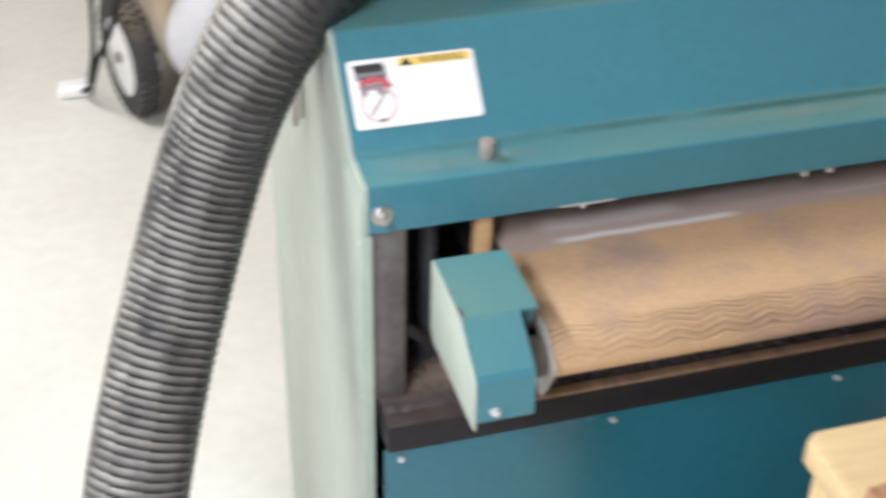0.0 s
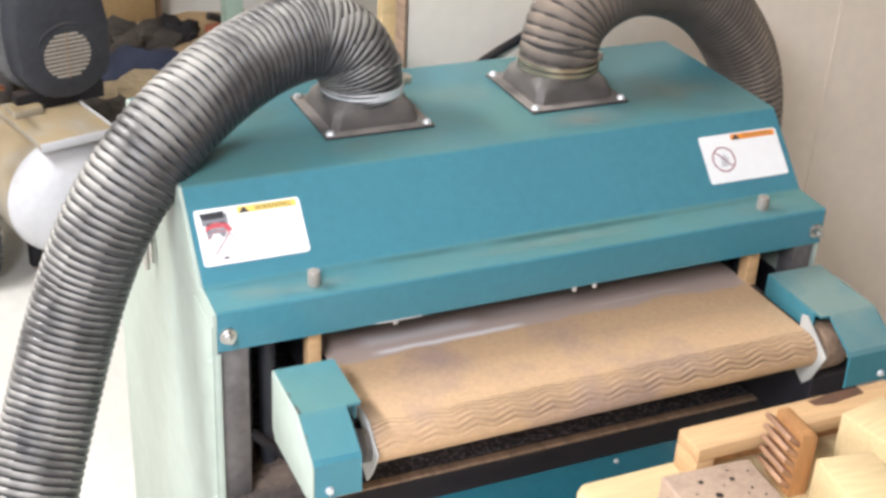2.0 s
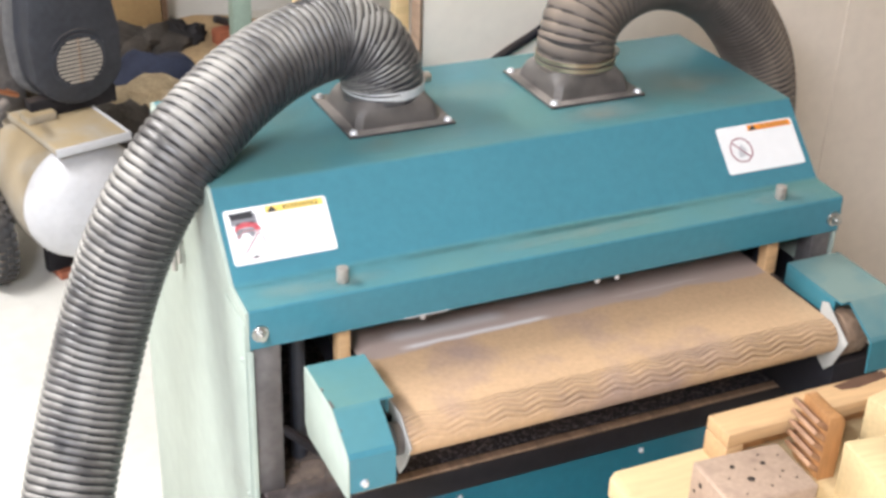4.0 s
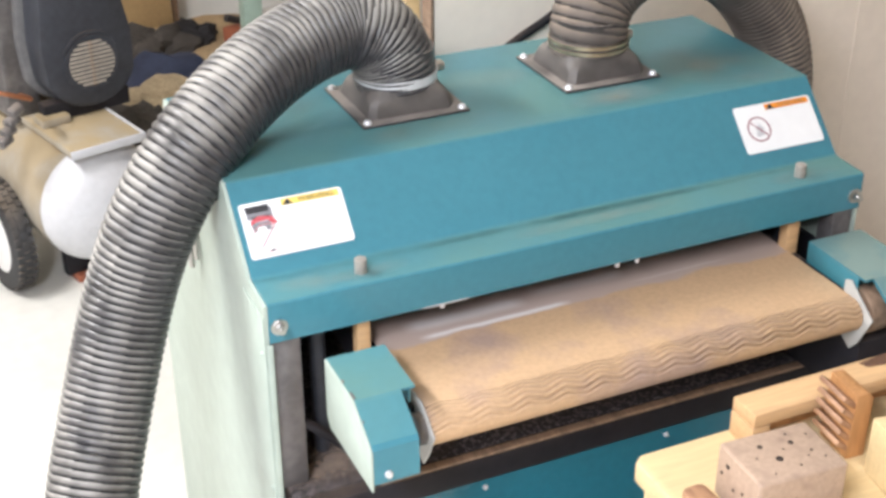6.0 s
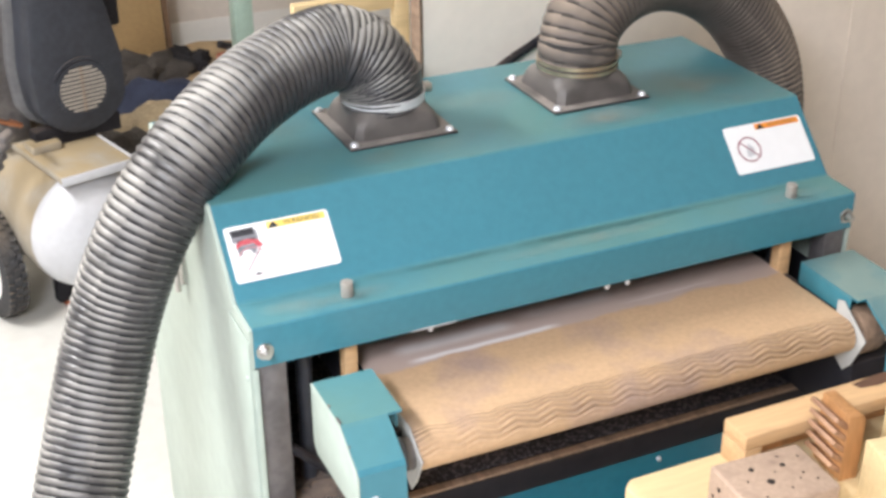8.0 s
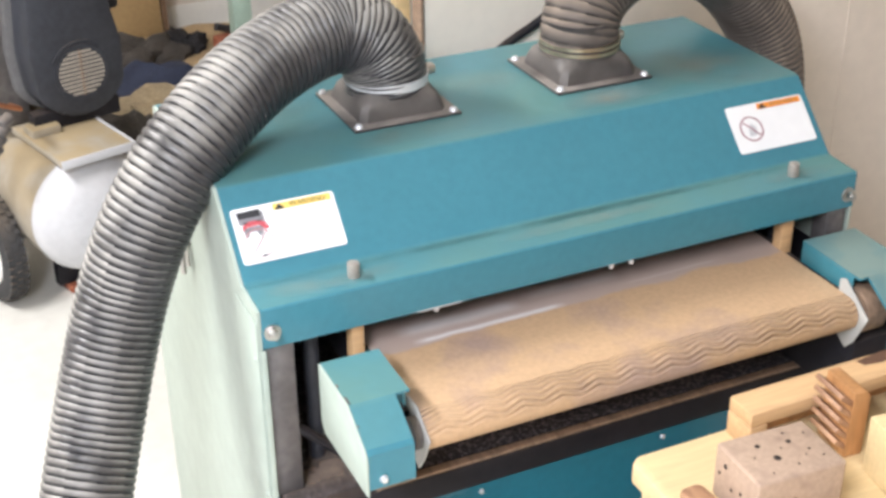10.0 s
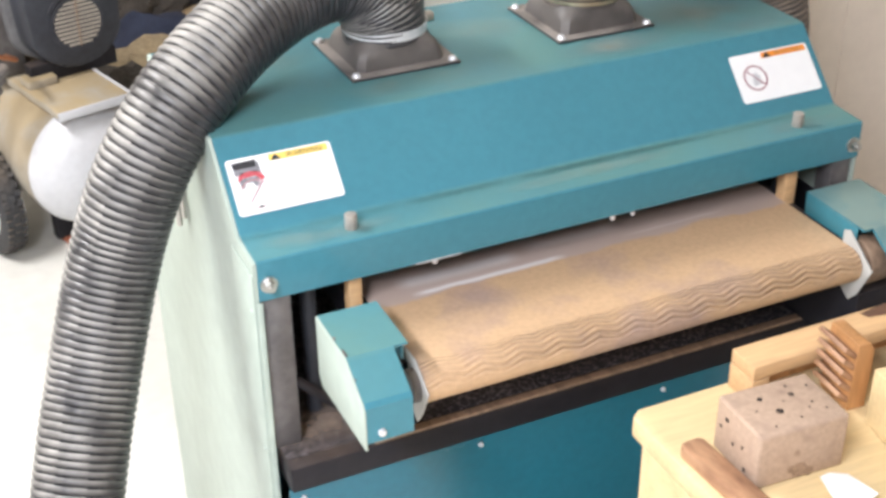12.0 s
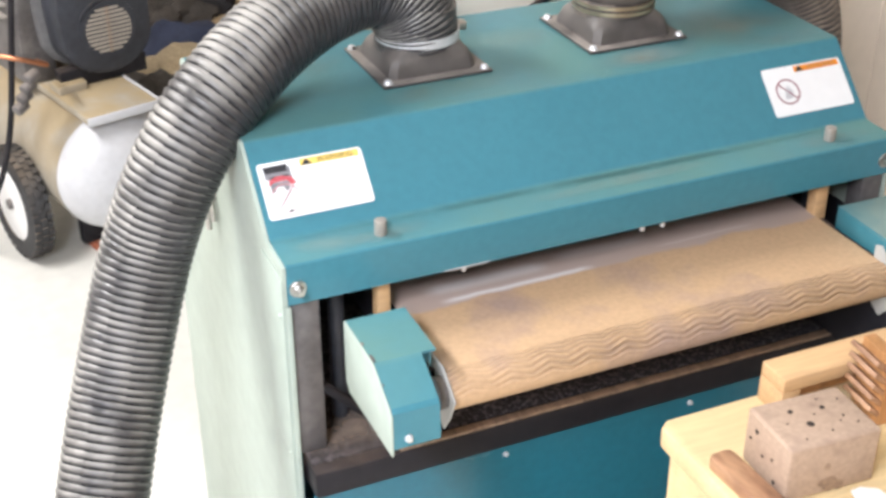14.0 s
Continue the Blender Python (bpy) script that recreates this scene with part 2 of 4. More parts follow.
def belt_material():
    """Brown conveyor belt: sanding dust, a grey polished back stretch and a wavy tread."""
    mat = material("conveyor_belt", (0.56, 0.37, 0.218), 0.6, vary=0.14, scale=5.2, grain=160, bump=0.0,
                   second=(0.40, 0.28, 0.22), patch=(0.45, 0.56))
    nt = mat.node_tree
    n, l = nt.nodes, nt.links
    b = n["Principled BSDF"]
    uv = n.new("ShaderNodeUVMap")
    sep = n.new("ShaderNodeSeparateXYZ")
    l.new(uv.outputs[0], sep.inputs[0])

    def math_node(op, a, c=None):
        m = n.new("ShaderNodeMath")
        m.operation = op
        for k, v in ((0, a), (1, c)):
            if v is None:
                continue
            if isinstance(v, (int, float)):
                m.inputs[k].default_value = v
            else:
                l.new(v, m.inputs[k])
        return m.outputs[0]

    tri = math_node("MULTIPLY", math_node("ARCSINE", math_node("MULTIPLY", math_node("SINE", math_node("MULTIPLY", sep.outputs[0], 2 * math.pi / 0.047)), 0.97)), 0.0078)
    wob = n.new("ShaderNodeTexNoise")
    wob.inputs["Scale"].default_value = 9.0
    l.new(uv.outputs[0], wob.inputs["Vector"])
    v = math_node("ADD", sep.outputs[1], math_node("MULTIPLY", tri, 0.30))
    v = math_node("ADD", v, math_node("MULTIPLY", wob.outputs[0], 0.005))
    wave = math_node("SINE", math_node("MULTIPLY", v, 2 * math.pi / 0.0070))
    mask = n.new("ShaderNodeMapRange")
    mask.inputs["From Min"].default_value, mask.inputs["From Max"].default_value = 0.207, 0.216
    l.new(sep.outputs[1], mask.inputs["Value"])
    mask2 = n.new("ShaderNodeMapRange")
    mask2.inputs["From Min"].default_value, mask2.inputs["From Max"].default_value = 0.254, 0.244
    l.new(sep.outputs[1], mask2.inputs["Value"])
    across = n.new("ShaderNodeMapRange")
    across.inputs["From Min"].default_value, across.inputs["From Max"].default_value = 0.10, 0.42
    across.inputs["To Min"].default_value = 0.7
    l.new(sep.outputs[0], across.inputs["Value"])
    m3 = math_node("MULTIPLY", math_node("MULTIPLY", mask.outputs[0], mask2.outputs[0]), across.outputs[0])
    patchy = n.new("ShaderNodeMapRange")
    patchy.inputs["From Min"].default_value, patchy.inputs["From Max"].default_value = 0.4, 0.6
    patchy.inputs["To Min"].default_value = 0.6
    slow = n.new("ShaderNodeTexNoise")
    slow.inputs["Scale"].default_value = 7.0
    l.new(uv.outputs[0], slow.inputs["Vector"])
    l.new(slow.outputs[0], patchy.inputs["Value"])
    h = math_node("MULTIPLY", math_node("MULTIPLY", wave, m3), patchy.outputs[0])
    bp = n.new("ShaderNodeBump")
    bp.inputs["Strength"].default_value, bp.inputs["Distance"].default_value = 1.0, 0.0018
    l.new(h, bp.inputs["Height"])
    l.new(bp.outputs[0], b.inputs["Normal"])
    # worn grey stretch under the hood, ragged at the edge, lightened against hood shade
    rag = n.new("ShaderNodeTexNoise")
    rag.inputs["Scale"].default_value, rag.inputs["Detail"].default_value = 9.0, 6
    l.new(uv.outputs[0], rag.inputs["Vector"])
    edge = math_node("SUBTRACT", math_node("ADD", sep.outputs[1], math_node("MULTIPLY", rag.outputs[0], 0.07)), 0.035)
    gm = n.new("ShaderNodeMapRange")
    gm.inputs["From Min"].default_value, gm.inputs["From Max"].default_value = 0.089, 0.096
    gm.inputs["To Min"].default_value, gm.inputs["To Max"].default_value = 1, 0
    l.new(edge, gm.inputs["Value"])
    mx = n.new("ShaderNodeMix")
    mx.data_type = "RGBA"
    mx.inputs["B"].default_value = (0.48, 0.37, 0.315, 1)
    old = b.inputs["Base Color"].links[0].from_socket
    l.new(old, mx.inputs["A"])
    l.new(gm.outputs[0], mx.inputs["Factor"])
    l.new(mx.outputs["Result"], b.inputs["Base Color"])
    # pale streaks along the worn stretch
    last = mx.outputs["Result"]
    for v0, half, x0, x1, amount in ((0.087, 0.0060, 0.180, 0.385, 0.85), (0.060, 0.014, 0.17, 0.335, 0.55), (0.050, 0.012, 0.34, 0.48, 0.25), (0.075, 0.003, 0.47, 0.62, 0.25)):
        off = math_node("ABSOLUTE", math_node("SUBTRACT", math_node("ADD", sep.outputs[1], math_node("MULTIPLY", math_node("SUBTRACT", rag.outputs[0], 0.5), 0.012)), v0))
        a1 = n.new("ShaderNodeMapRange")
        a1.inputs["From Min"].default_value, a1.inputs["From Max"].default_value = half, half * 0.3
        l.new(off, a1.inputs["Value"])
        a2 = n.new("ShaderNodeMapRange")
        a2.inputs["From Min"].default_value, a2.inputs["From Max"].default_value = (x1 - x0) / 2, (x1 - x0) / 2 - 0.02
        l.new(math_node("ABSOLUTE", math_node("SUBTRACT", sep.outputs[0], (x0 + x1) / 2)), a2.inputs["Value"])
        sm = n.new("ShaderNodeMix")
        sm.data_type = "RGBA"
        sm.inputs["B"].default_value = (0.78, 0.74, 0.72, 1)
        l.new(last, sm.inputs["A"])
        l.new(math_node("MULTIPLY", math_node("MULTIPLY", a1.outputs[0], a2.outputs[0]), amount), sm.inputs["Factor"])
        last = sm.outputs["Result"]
    # the tread's grooves darkened in colour, standing for their shade
    groove_shade = n.new("ShaderNodeMix")
    groove_shade.data_type = "RGBA"
    groove_shade.inputs["B"].default_value = (0.20, 0.125, 0.09, 1)
    l.new(last, groove_shade.inputs["A"])
    groove = n.new("ShaderNodeMapRange")
    groove.inputs["From Min"].default_value, groove.inputs["From Max"].default_value = -0.2, -0.9
    groove.inputs["To Max"].default_value = 0.38
    l.new(h, groove.inputs["Value"])
    l.new(groove.outputs[0], groove_shade.inputs["Factor"])
    last = groove_shade.outputs["Result"]
    l.new(last, b.inputs["Base Color"])
    r = n.new("ShaderNodeMapRange")
    r.inputs["To Min"].default_value, r.inputs["To Max"].default_value = 0.62, 0.42
    l.new(gm.outputs[0], r.inputs["Value"])
    l.new(r.outputs[0], b.inputs["Roughness"])
    return mat


BELT = belt_material()


# ---- mesh helpers ----
def mesh_object(name, bm, mat, smooth=True):
    bmesh.ops.recalc_face_normals(bm, faces=bm.faces)
    me = bpy.data.meshes.new(name)
    bm.to_mesh(me)
    bm.free()
    me.materials.append(mat)
    if smooth:
        me.shade_smooth()
        me.set_sharp_from_angle(angle=radians(35))
    return new(name, me)


def part(name, bm, mat, parent, label="", smooth=True):
    ob = mesh_object(name, bm, mat, smooth)
    ob.parent = parent
    if label:
        ob["label"] = label
    return ob


def thing(name, at, label, category, group="", kind="", rz=0):
    ob = new(name)
    ob.matrix_world = pose(*at, 0, 0, rz)
    return tagged(ob, label, category, group, kind)


def box(x0, x1, y0, y1, z0, z1, bevel=0.002, seg=2, bm=None, m=None):
    bm2 = bmesh.new()
    bmesh.ops.create_cube(bm2, size=1)
    for v in bm2.verts:
        v.co = Vector(((x0 + x1) / 2 + v.co.x * (x1 - x0), (y0 + y1) / 2 + v.co.y * (y1 - y0),
                       (z0 + z1) / 2 + v.co.z * (z1 - z0)))
    if bevel:
        bmesh.ops.bevel(bm2, geom=bm2.edges[:], offset=bevel, segments=seg, affect="EDGES", profile=0.5)
    if m:
        bm2.transform(m)
    return join(bm, bm2)


def join(bm, other):
    if bm is None:
        return other
    me = bpy.data.meshes.new("tmp")
    other.to_mesh(me)
    other.free()
    bm.from_mesh(me)
    bpy.data.meshes.remove(me)
    return bm


def cyl(p, q, r, seg=20, r2=None, bevel=0.0, bm=None):
    """A round bar from p to q."""
    p, q = Vector(p), Vector(q)
    bm2 = bmesh.new()
    d = (q - p).length
    bmesh.ops.create_cone(bm2, cap_ends=True, segments=seg, radius1=r, radius2=r if r2 is None else r2, depth=d)
    if bevel:
        rim = [e for e in bm2.edges if abs(e.verts[0].co.z - e.verts[1].co.z) < 1e-6]
        bmesh.ops.bevel(bm2, geom=rim, offset=bevel, segments=2, affect="EDGES", profile=0.5)
    turn = (q - p).to_track_quat("Z", "Y").to_matrix().to_4x4()
    bm2.transform(Matrix.Translation((p + q) / 2) @ turn)
    return join(bm, bm2)


def prism(outline, axis, a, b, bevel=0.0, bm=None):
    """A closed outline of (u, v) drawn out along an axis from a to b: x takes (y, z), y takes (x, z), z takes (x, y)."""
    bm2 = bmesh.new()

    def place(u, v, w):
        return {"x": (w, u, v), "y": (u, w, v), "z": (u, v, w)}[axis]

    f0 = [bm2.verts.new(place(u, v, a)) for u, v in outline]
    f1 = [bm2.verts.new(place(u, v, b)) for u, v in outline]
    bm2.faces.new(f0)
    bm2.faces.new(f1)
    k = len(outline)
    for i in range(k):
        bm2.faces.new((f0[i], f0[(i + 1) % k], f1[(i + 1) % k], f1[i]))
    bmesh.ops.recalc_face_normals(bm2, faces=bm2.faces)
    if bevel:
        bmesh.ops.bevel(bm2, geom=bm2.edges[:], offset=bevel, segments=2, affect="EDGES", profile=0.5)
    return join(bm, bm2)


def spline(points, step):
    """Evenly spaced points along a smooth line through the given ones."""
    pts = [Vector(p) for p in points]
    pts = [2 * pts[0] - pts[1]] + pts + [2 * pts[-1] - pts[-2]]
    fine = []
    for i in range(1, len(pts) - 2):
        p0, p1, p2, p3 = pts[i - 1:i + 3]
        for k in range(60):
            t = k / 60
            fine.append(0.5 * (2 * p1 + (p2 - p0) * t + (2 * p0 - 5 * p1 + 4 * p2 - p3) * t * t
                               + (3 * p1 - p0 - 3 * p2 + p3) * t ** 3))
    fine.append(pts[-2])
    out, left = [fine[0]], step
    for a, b in zip(fine, fine[1:]):
        d = (b - a).length
        pos = 0.0
        while d - pos >= left:
            pos += left
            out.append(a.lerp(b, pos / d))
            left = step
        left -= d - pos
    return out


def tube(points, radius, step, seg, bm=None, closed_ends=True):
    """A tube along a smooth line; radius is a function of the count along it and the angle."""
    line = spline(points, step)
    bm2 = bmesh.new()
    rings = []
    up = Vector((0.3, 1, 0.2)).normalized()
    for i, p in enumerate(line):
        t = (line[min(i + 1, len(line) - 1)] - line[max(i - 1, 0)]).normalized()
        side = (up - t * up.dot(t)).normalized()
        up = side
        other = t.cross(side)
        ring = []
        for k in range(seg):
            a = 2 * math.pi * k / seg
            ring.append(bm2.verts.new(p + (side * math.cos(a) + other * math.sin(a)) * radius(i, a)))
        rings.append(ring)
    for r0, r1 in zip(rings, rings[1:]):
        for k in range(seg):
            bm2.faces.new((r0[k], r0[(k + 1) % seg], r1[(k + 1) % seg], r1[k]))
    if closed_ends:
        bm2.faces.new(rings[0])
        bm2.faces.new(rings[-1])
    return join(bm, bm2)


def disc_ring(center, r0, r1, z0, z1, seg=32):
    """A flat ring lying level at center."""
    bm2 = bmesh.new()
    loops = []
    for r, z in ((r0, z0), (r1, z0), (r1, z1), (r0, z1)):
        loops.append([bm2.verts.new((center[0] + r * math.cos(2 * math.pi * k / seg),
                                     center[1] + r * math.sin(2 * math.pi * k / seg), z)) for k in range(seg)])
    for i in range(4):
        a, b = loops[i], loops[(i + 1) % 4]
        for k in range(seg):
            bm2.faces.new((a[k], a[(k + 1) % seg], b[(k + 1) % seg], b[k]))
    return bm2


# ---- the room ----
def structure(name, bm, mat, label, category, smooth=True):
    return tagged(mesh_object(name, bm, mat, smooth), label, category, kind="structure")


structure("floor", box(-3.2, 3.4, -3.2, 5.2, -0.12, 0, 0), FLOOR, "pale smooth painted concrete workshop floor", "floor")
structure("ceiling", box(-3.2, 3.4, -3.2, 5.2, 2.62, 2.74, 0), CEIL, "plain white workshop ceiling", "ceiling")
structure("wall_west", box(-3.32, -3.2, -3.32, 5.32, -0.12, 2.74, 0), WALL_FAR, "plain pale grey wall", "wall")
structure("wall_east", box(3.4, 3.52, -3.32, 5.32, -0.12, 2.74, 0), WALL, "plain beige painted wall", "wall")
structure("wall_south", box(-3.2, 3.4, -3.32, -3.2, -0.12, 2.74, 0), WALL_FAR, "plain pale grey wall", "wall")
wall_north = structure("wall_north", box(-3.2, 3.4, 3.9, 4.02, 0, 2.62, 0), WALL_FAR, "plain grey wall far behind the compressor", "wall")
part("base_course", box(-3.19, 3.39, 3.893, 3.8995, 0.0, 0.094, 0.002), CEIL, wall_north, "whitewashed bottom course")
wall_back = structure("wall_back", box(0.487, 3.4, 0.66, 0.69, 0, 2.62, 0.003), WALL,
                      "beige painted panel wall close behind the sander", "wall")
seam = part("panel_seam", box(1.345, 1.35, 0.657, 0.6605, 0, 2.62, 0.001), WALL, wall_back)
# brown strip added for the dark shade beside the wall's end
structure("wall_end_shade", box(0.480, 0.4865, 0.657, 0.693, 0, 2.62, 0.002), WOOD_BROWN, "brown strip standing for the shade at the wall's end",
          "trim")

for fx, fy, fz, power, tint in FIXTURES:
    lamp = thing("ceiling_light", (fx, fy, fz), "long white fluorescent ceiling light, switched on", "ceiling light",
                 "ceiling lights")
    part("housing", box(-0.15, 0.15, -0.61, 0.61, 0.0, 0.1, 0.01), CEIL, lamp, "white sheet metal housing")
    part("diffuser", box(-0.135, 0.135, -0.59, 0.59, -0.06, -0.002, 0.02), GLOW, lamp, "glowing white diffuser")


# ---- the drum sander ----
W, D = 0.80, 0.565
sander = thing("drum_sander", (0, 0, 0), "teal and white steel drum sander with a dusty brown conveyor belt",
               "drum sander")


def screw(parent, p, axis, r=0.006, h=0.004, name="screw", mat=None):
    p = Vector(p)
    d = Vector(axis)
    b = cyl(p, p + d * h, r, 14, r * 0.7, 0.0)
    return part(name, b, mat or CLAMP, parent)


# side sheets, white outside
for x0, x1, dz in ((-0.004, 0.0, 0.0), (W - 0.004, W - 0.001, -0.0045)):
    sheet = prism([(0.0, 0.03), (D, 0.03), (D, 0.88), (0.0, 0.88)], "x", x0, x1)
    prism([(0.001, 0.88), (0.47, 0.88), (0.447, 0.98), (0.001, 0.98)], "x", x0, x1, 0, sheet)
    prism([(-dz, 0.98), (-dz, 1.0 + dz), (0.0562 - dz, 1.003 + dz), (0.0562 - dz, 0.98)], "x", x0, x1, 0, sheet)
    prism([(0.0562 - dz, 0.98), (0.0562 - dz, 1.003 + dz), (0.1372 - dz, 1.0872 + dz), (0.410, 1.0872 + dz), (0.447, 0.98)], "x", x0, x1, 0, sheet)
    side = part("side_panel", sheet, WHITE_PAINT, sander, "greenish white painted side sheet")
    # black sheet added to stand for the shade inside the white panel
    part("inner_shade", box(*((0.0006, 0.002) if x0 < 0 else (W - 0.006, W - 0.0045)), 0.0, D - 0.006, 0.05, 0.878, 0), BLACK_STEEL, side)
    if x0 < 0:
        part("side_flange", box(-0.0058, -0.0042, 0.001, 0.075, 0.03, 0.985, 0.0006), WHITE_PAINT, side)
        for y, z in ((0.012, 0.935), (0.012, 0.75), (0.012, 0.5)):
            screw(side, (-0.0058, y, z), (-1, 0, 0), 0.0035, 0.002, mat=WHITE_PAINT)
        latch = cyl((-0.0042, 0.288, 0.955), (-0.018, 0.288, 0.955), 0.010, 14)
        cyl((-0.014, 0.288, 0.955), (-0.014, 0.290, 0.905), 0.004, 10, bm=latch)
        cyl((-0.010, 0.280, 0.955), (-0.010, 0.278, 0.92), 0.003, 10, bm=latch)
        part("latch", latch, STEEL, side, "small dull metal latch")
part("front_flange", box(-0.004, 0.003, -0.003, -0.0005, 0.03, 0.952, 0.001), WHITE_PAINT, sander)
part("back_panel", box(0.004, W - 0.004, D - 0.004, D, 0.03, 0.876, 0.001), TEAL, sander)
part("rear_cover", box(0.003, W - 0.003, 0.452, D, 0.8765, 0.881, 0.001), TEAL, sander)
front = part("front_panel", box(0.006, W - 0.006, -0.032, -0.027, 0.05, 0.712, 0.002), TEAL_SHADED, sander, "glossy teal front sheet, shade put into its darker colour")
for x in (0.022, 0.248, 0.508, 0.778):
    screw(front, (x, -0.032, 0.699), (0, -1, 0), 0.0034, 0.003)
part("base", box(0.01, W - 0.01, -0.02, D - 0.01, 0.0, 0.05, 0.004), BLACK_STEEL, sander, "black steel base")
part("front_rail", box(0.008, W - 0.004, -0.036, 0.012, 0.712, 0.747, 0.003), BLACK_STEEL, sander, "black steel cross rail")
part("tray", box(0.01, W - 0.01, -0.0185, D - 0.01, 0.7475, 0.7495, 0.0005), SPECKLED, sander, "black tray strewn with pale grains")
part("inner_wall", box(0.01, W - 0.01, 0.34, 0.345, 0.75, 0.98, 0), BLACK_STEEL, sander)

# corner posts
for x0, x1 in ((0.0035, 0.036), (W - 0.036, W - 0.0065)):
    part("corner_post", box(x0, x1, 0.0035, 0.033, 0.7497, 0.99, 0.002), DULL_STEEL, sander, "scuffed dark grey steel post")

# hood: a folded sheet with a front lip, a ledge, a slope and a top
HOOD = [(0.0, 0.953), (0.0, 1.002), (0.056, 1.004), (0.137, 1.088), (0.412, 1.088), (0.451, 0.98), (0.451, 0.90)]


def hood_mesh():
    """The folded sheet: outline with rounded folds, given thickness inwards."""
    t, r, line = 0.0022, 0.004, []
    pts = [Vector(p) for p in HOOD]
    for i, p in enumerate(pts):
        if i in (0, len(pts) - 1):
            line.append(p)
            continue
        a = p + (pts[i - 1] - p).normalized() * r
        b = p + (pts[i + 1] - p).normalized() * r
        line += [a.lerp(p, f).lerp(p.lerp(b, f), f) for f in (0, 0.25, 0.5, 0.75, 1)]
    bm2 = bmesh.new()
    inner = []
    for i, p in enumerate(line):
        d = (line[min(i + 1, len(line) - 1)] - line[max(i - 1, 0)]).normalized()
        inner.append(p + Vector((d.y, -d.x)) * t)
    xs = [0.0003, W - 0.0003]
    rows = [[[bm2.verts.new((x, q.x, q.y)) for q in ln] for x in xs] for ln in (line, inner)]
    for (r0, r1) in rows:
        for k in range(len(line) - 1):
            bm2.faces.new((r0[k], r0[k + 1], r1[k + 1], r1[k]))
    for e in (0, 1):
        for k in range(len(line) - 1):
            bm2.faces.new((rows[0][e][k], rows[0][e][k + 1], rows[1][e][k + 1], rows[1][e][k]))
    for k in (0, len(line) - 1):
        bm2.faces.new((rows[0][0][k], rows[0][1][k], rows[1][1][k], rows[1][0][k]))
    return bm2


hood = part("hood", hood_mesh(), TEAL, sander, "teal painted folded steel hood, dusty on top")
for x in (0.012, 0.789):
    w = cyl((x, 0.0, 0.972), (x, -0.002, 0.972), 0.0100, 20, 0.0094)
    cyl((x, -0.003, 0.972), (x, -0.009, 0.972), 0.0060, 6, bm=w)
    cyl((x, -0.009, 0.972), (x, -0.013, 0.972), 0.0035, 12, bm=w)
    part("bolt", w, STEEL, hood, "zinc bolt with a washer")
for x in (0.117, 0.717):
    part("pin", cyl((x, 0.025, 1.002), (x, 0.025, 1.0205), 0.0072, 18, bevel=0.0012), PIN, hood, "dull steel pin")
for x in (0.208, 0.44, 0.468):
    part("lip_screw", cyl((x, 0.006, 0.955), (x, 0.006, 0.945), 0.0048 if x < 0.46 else 0.003, 12, 0.003), CLAMP, hood)

# bright strip laid on for the lamp's reflection along the lip
part("lip_glint", box(0.182, 0.238, -0.0007, 0.0015, 0.9524, 0.9538, 0), CLAMP, hood, "bright strip painted as a lamp reflection on the lip")



def dust_and_crease_material(name, color, amount):
    """Loose dust, and the dark crease strip, thinning out towards the patch's rim."""
    mat = material(name, color, 0.9, vary=0.25, scale=30, grain=200, bump=0.1)
    n, l = mat.node_tree.nodes, mat.node_tree.links
    co = n.new("ShaderNodeTexCoord")
    off = n.new("ShaderNodeVectorMath")
    off.operation = "SUBTRACT"
    off.inputs[1].default_value = (0.5, 0.5, 0.0)
    l.new(co.outputs["UV"], off.inputs[0])
    ln = n.new("ShaderNodeVectorMath")
    ln.operation = "LENGTH"
    l.new(off.outputs[0], ln.inputs[0])
    fade = n.new("ShaderNodeMapRange")
    fade.inputs["From Min"].default_value, fade.inputs["From Max"].default_value = 0.5, 0.12
    l.new(ln.outputs["Value"], fade.inputs["Value"])
    cloud = n.new("ShaderNodeTexNoise")
    cloud.inputs["Scale"].default_value, cloud.inputs["Detail"].default_value = 14.0, 8
    l.new(co.outputs["Object"], cloud.inputs["Vector"])
    thin = n.new("ShaderNodeMapRange")
    thin.inputs["From Min"].default_value, thin.inputs["From Max"].default_value = 0.26, 0.70
    l.new(cloud.outputs[0], thin.inputs["Value"])
    m1 = n.new("ShaderNodeMath")
    m1.operation = "MULTIPLY"
    l.new(fade.outputs[0], m1.inputs[0])
    l.new(thin.outputs[0], m1.inputs[1])
    m2 = n.new("ShaderNodeMath")
    m2.operation = "MULTIPLY"
    m2.inputs[1].default_value = amount
    l.new(m1.outputs[0], m2.inputs[0])
    l.new(m2.outputs[0], n["Principled BSDF"].inputs["Alpha"])
    return mat


PALE_DUST = dust_and_crease_material("pale_dust", (0.34, 0.43, 0.37), 0.5)
TAN_DUST = dust_and_crease_material("tan_dust", (0.33, 0.35, 0.30), 0.6)
BROWN_DUST = dust_and_crease_material("brown_dust", (0.27, 0.20, 0.15), 1.0)
CREASE_DARK = dust_and_crease_material("dark_green_crease", (0.035, 0.13, 0.125), 0.6)


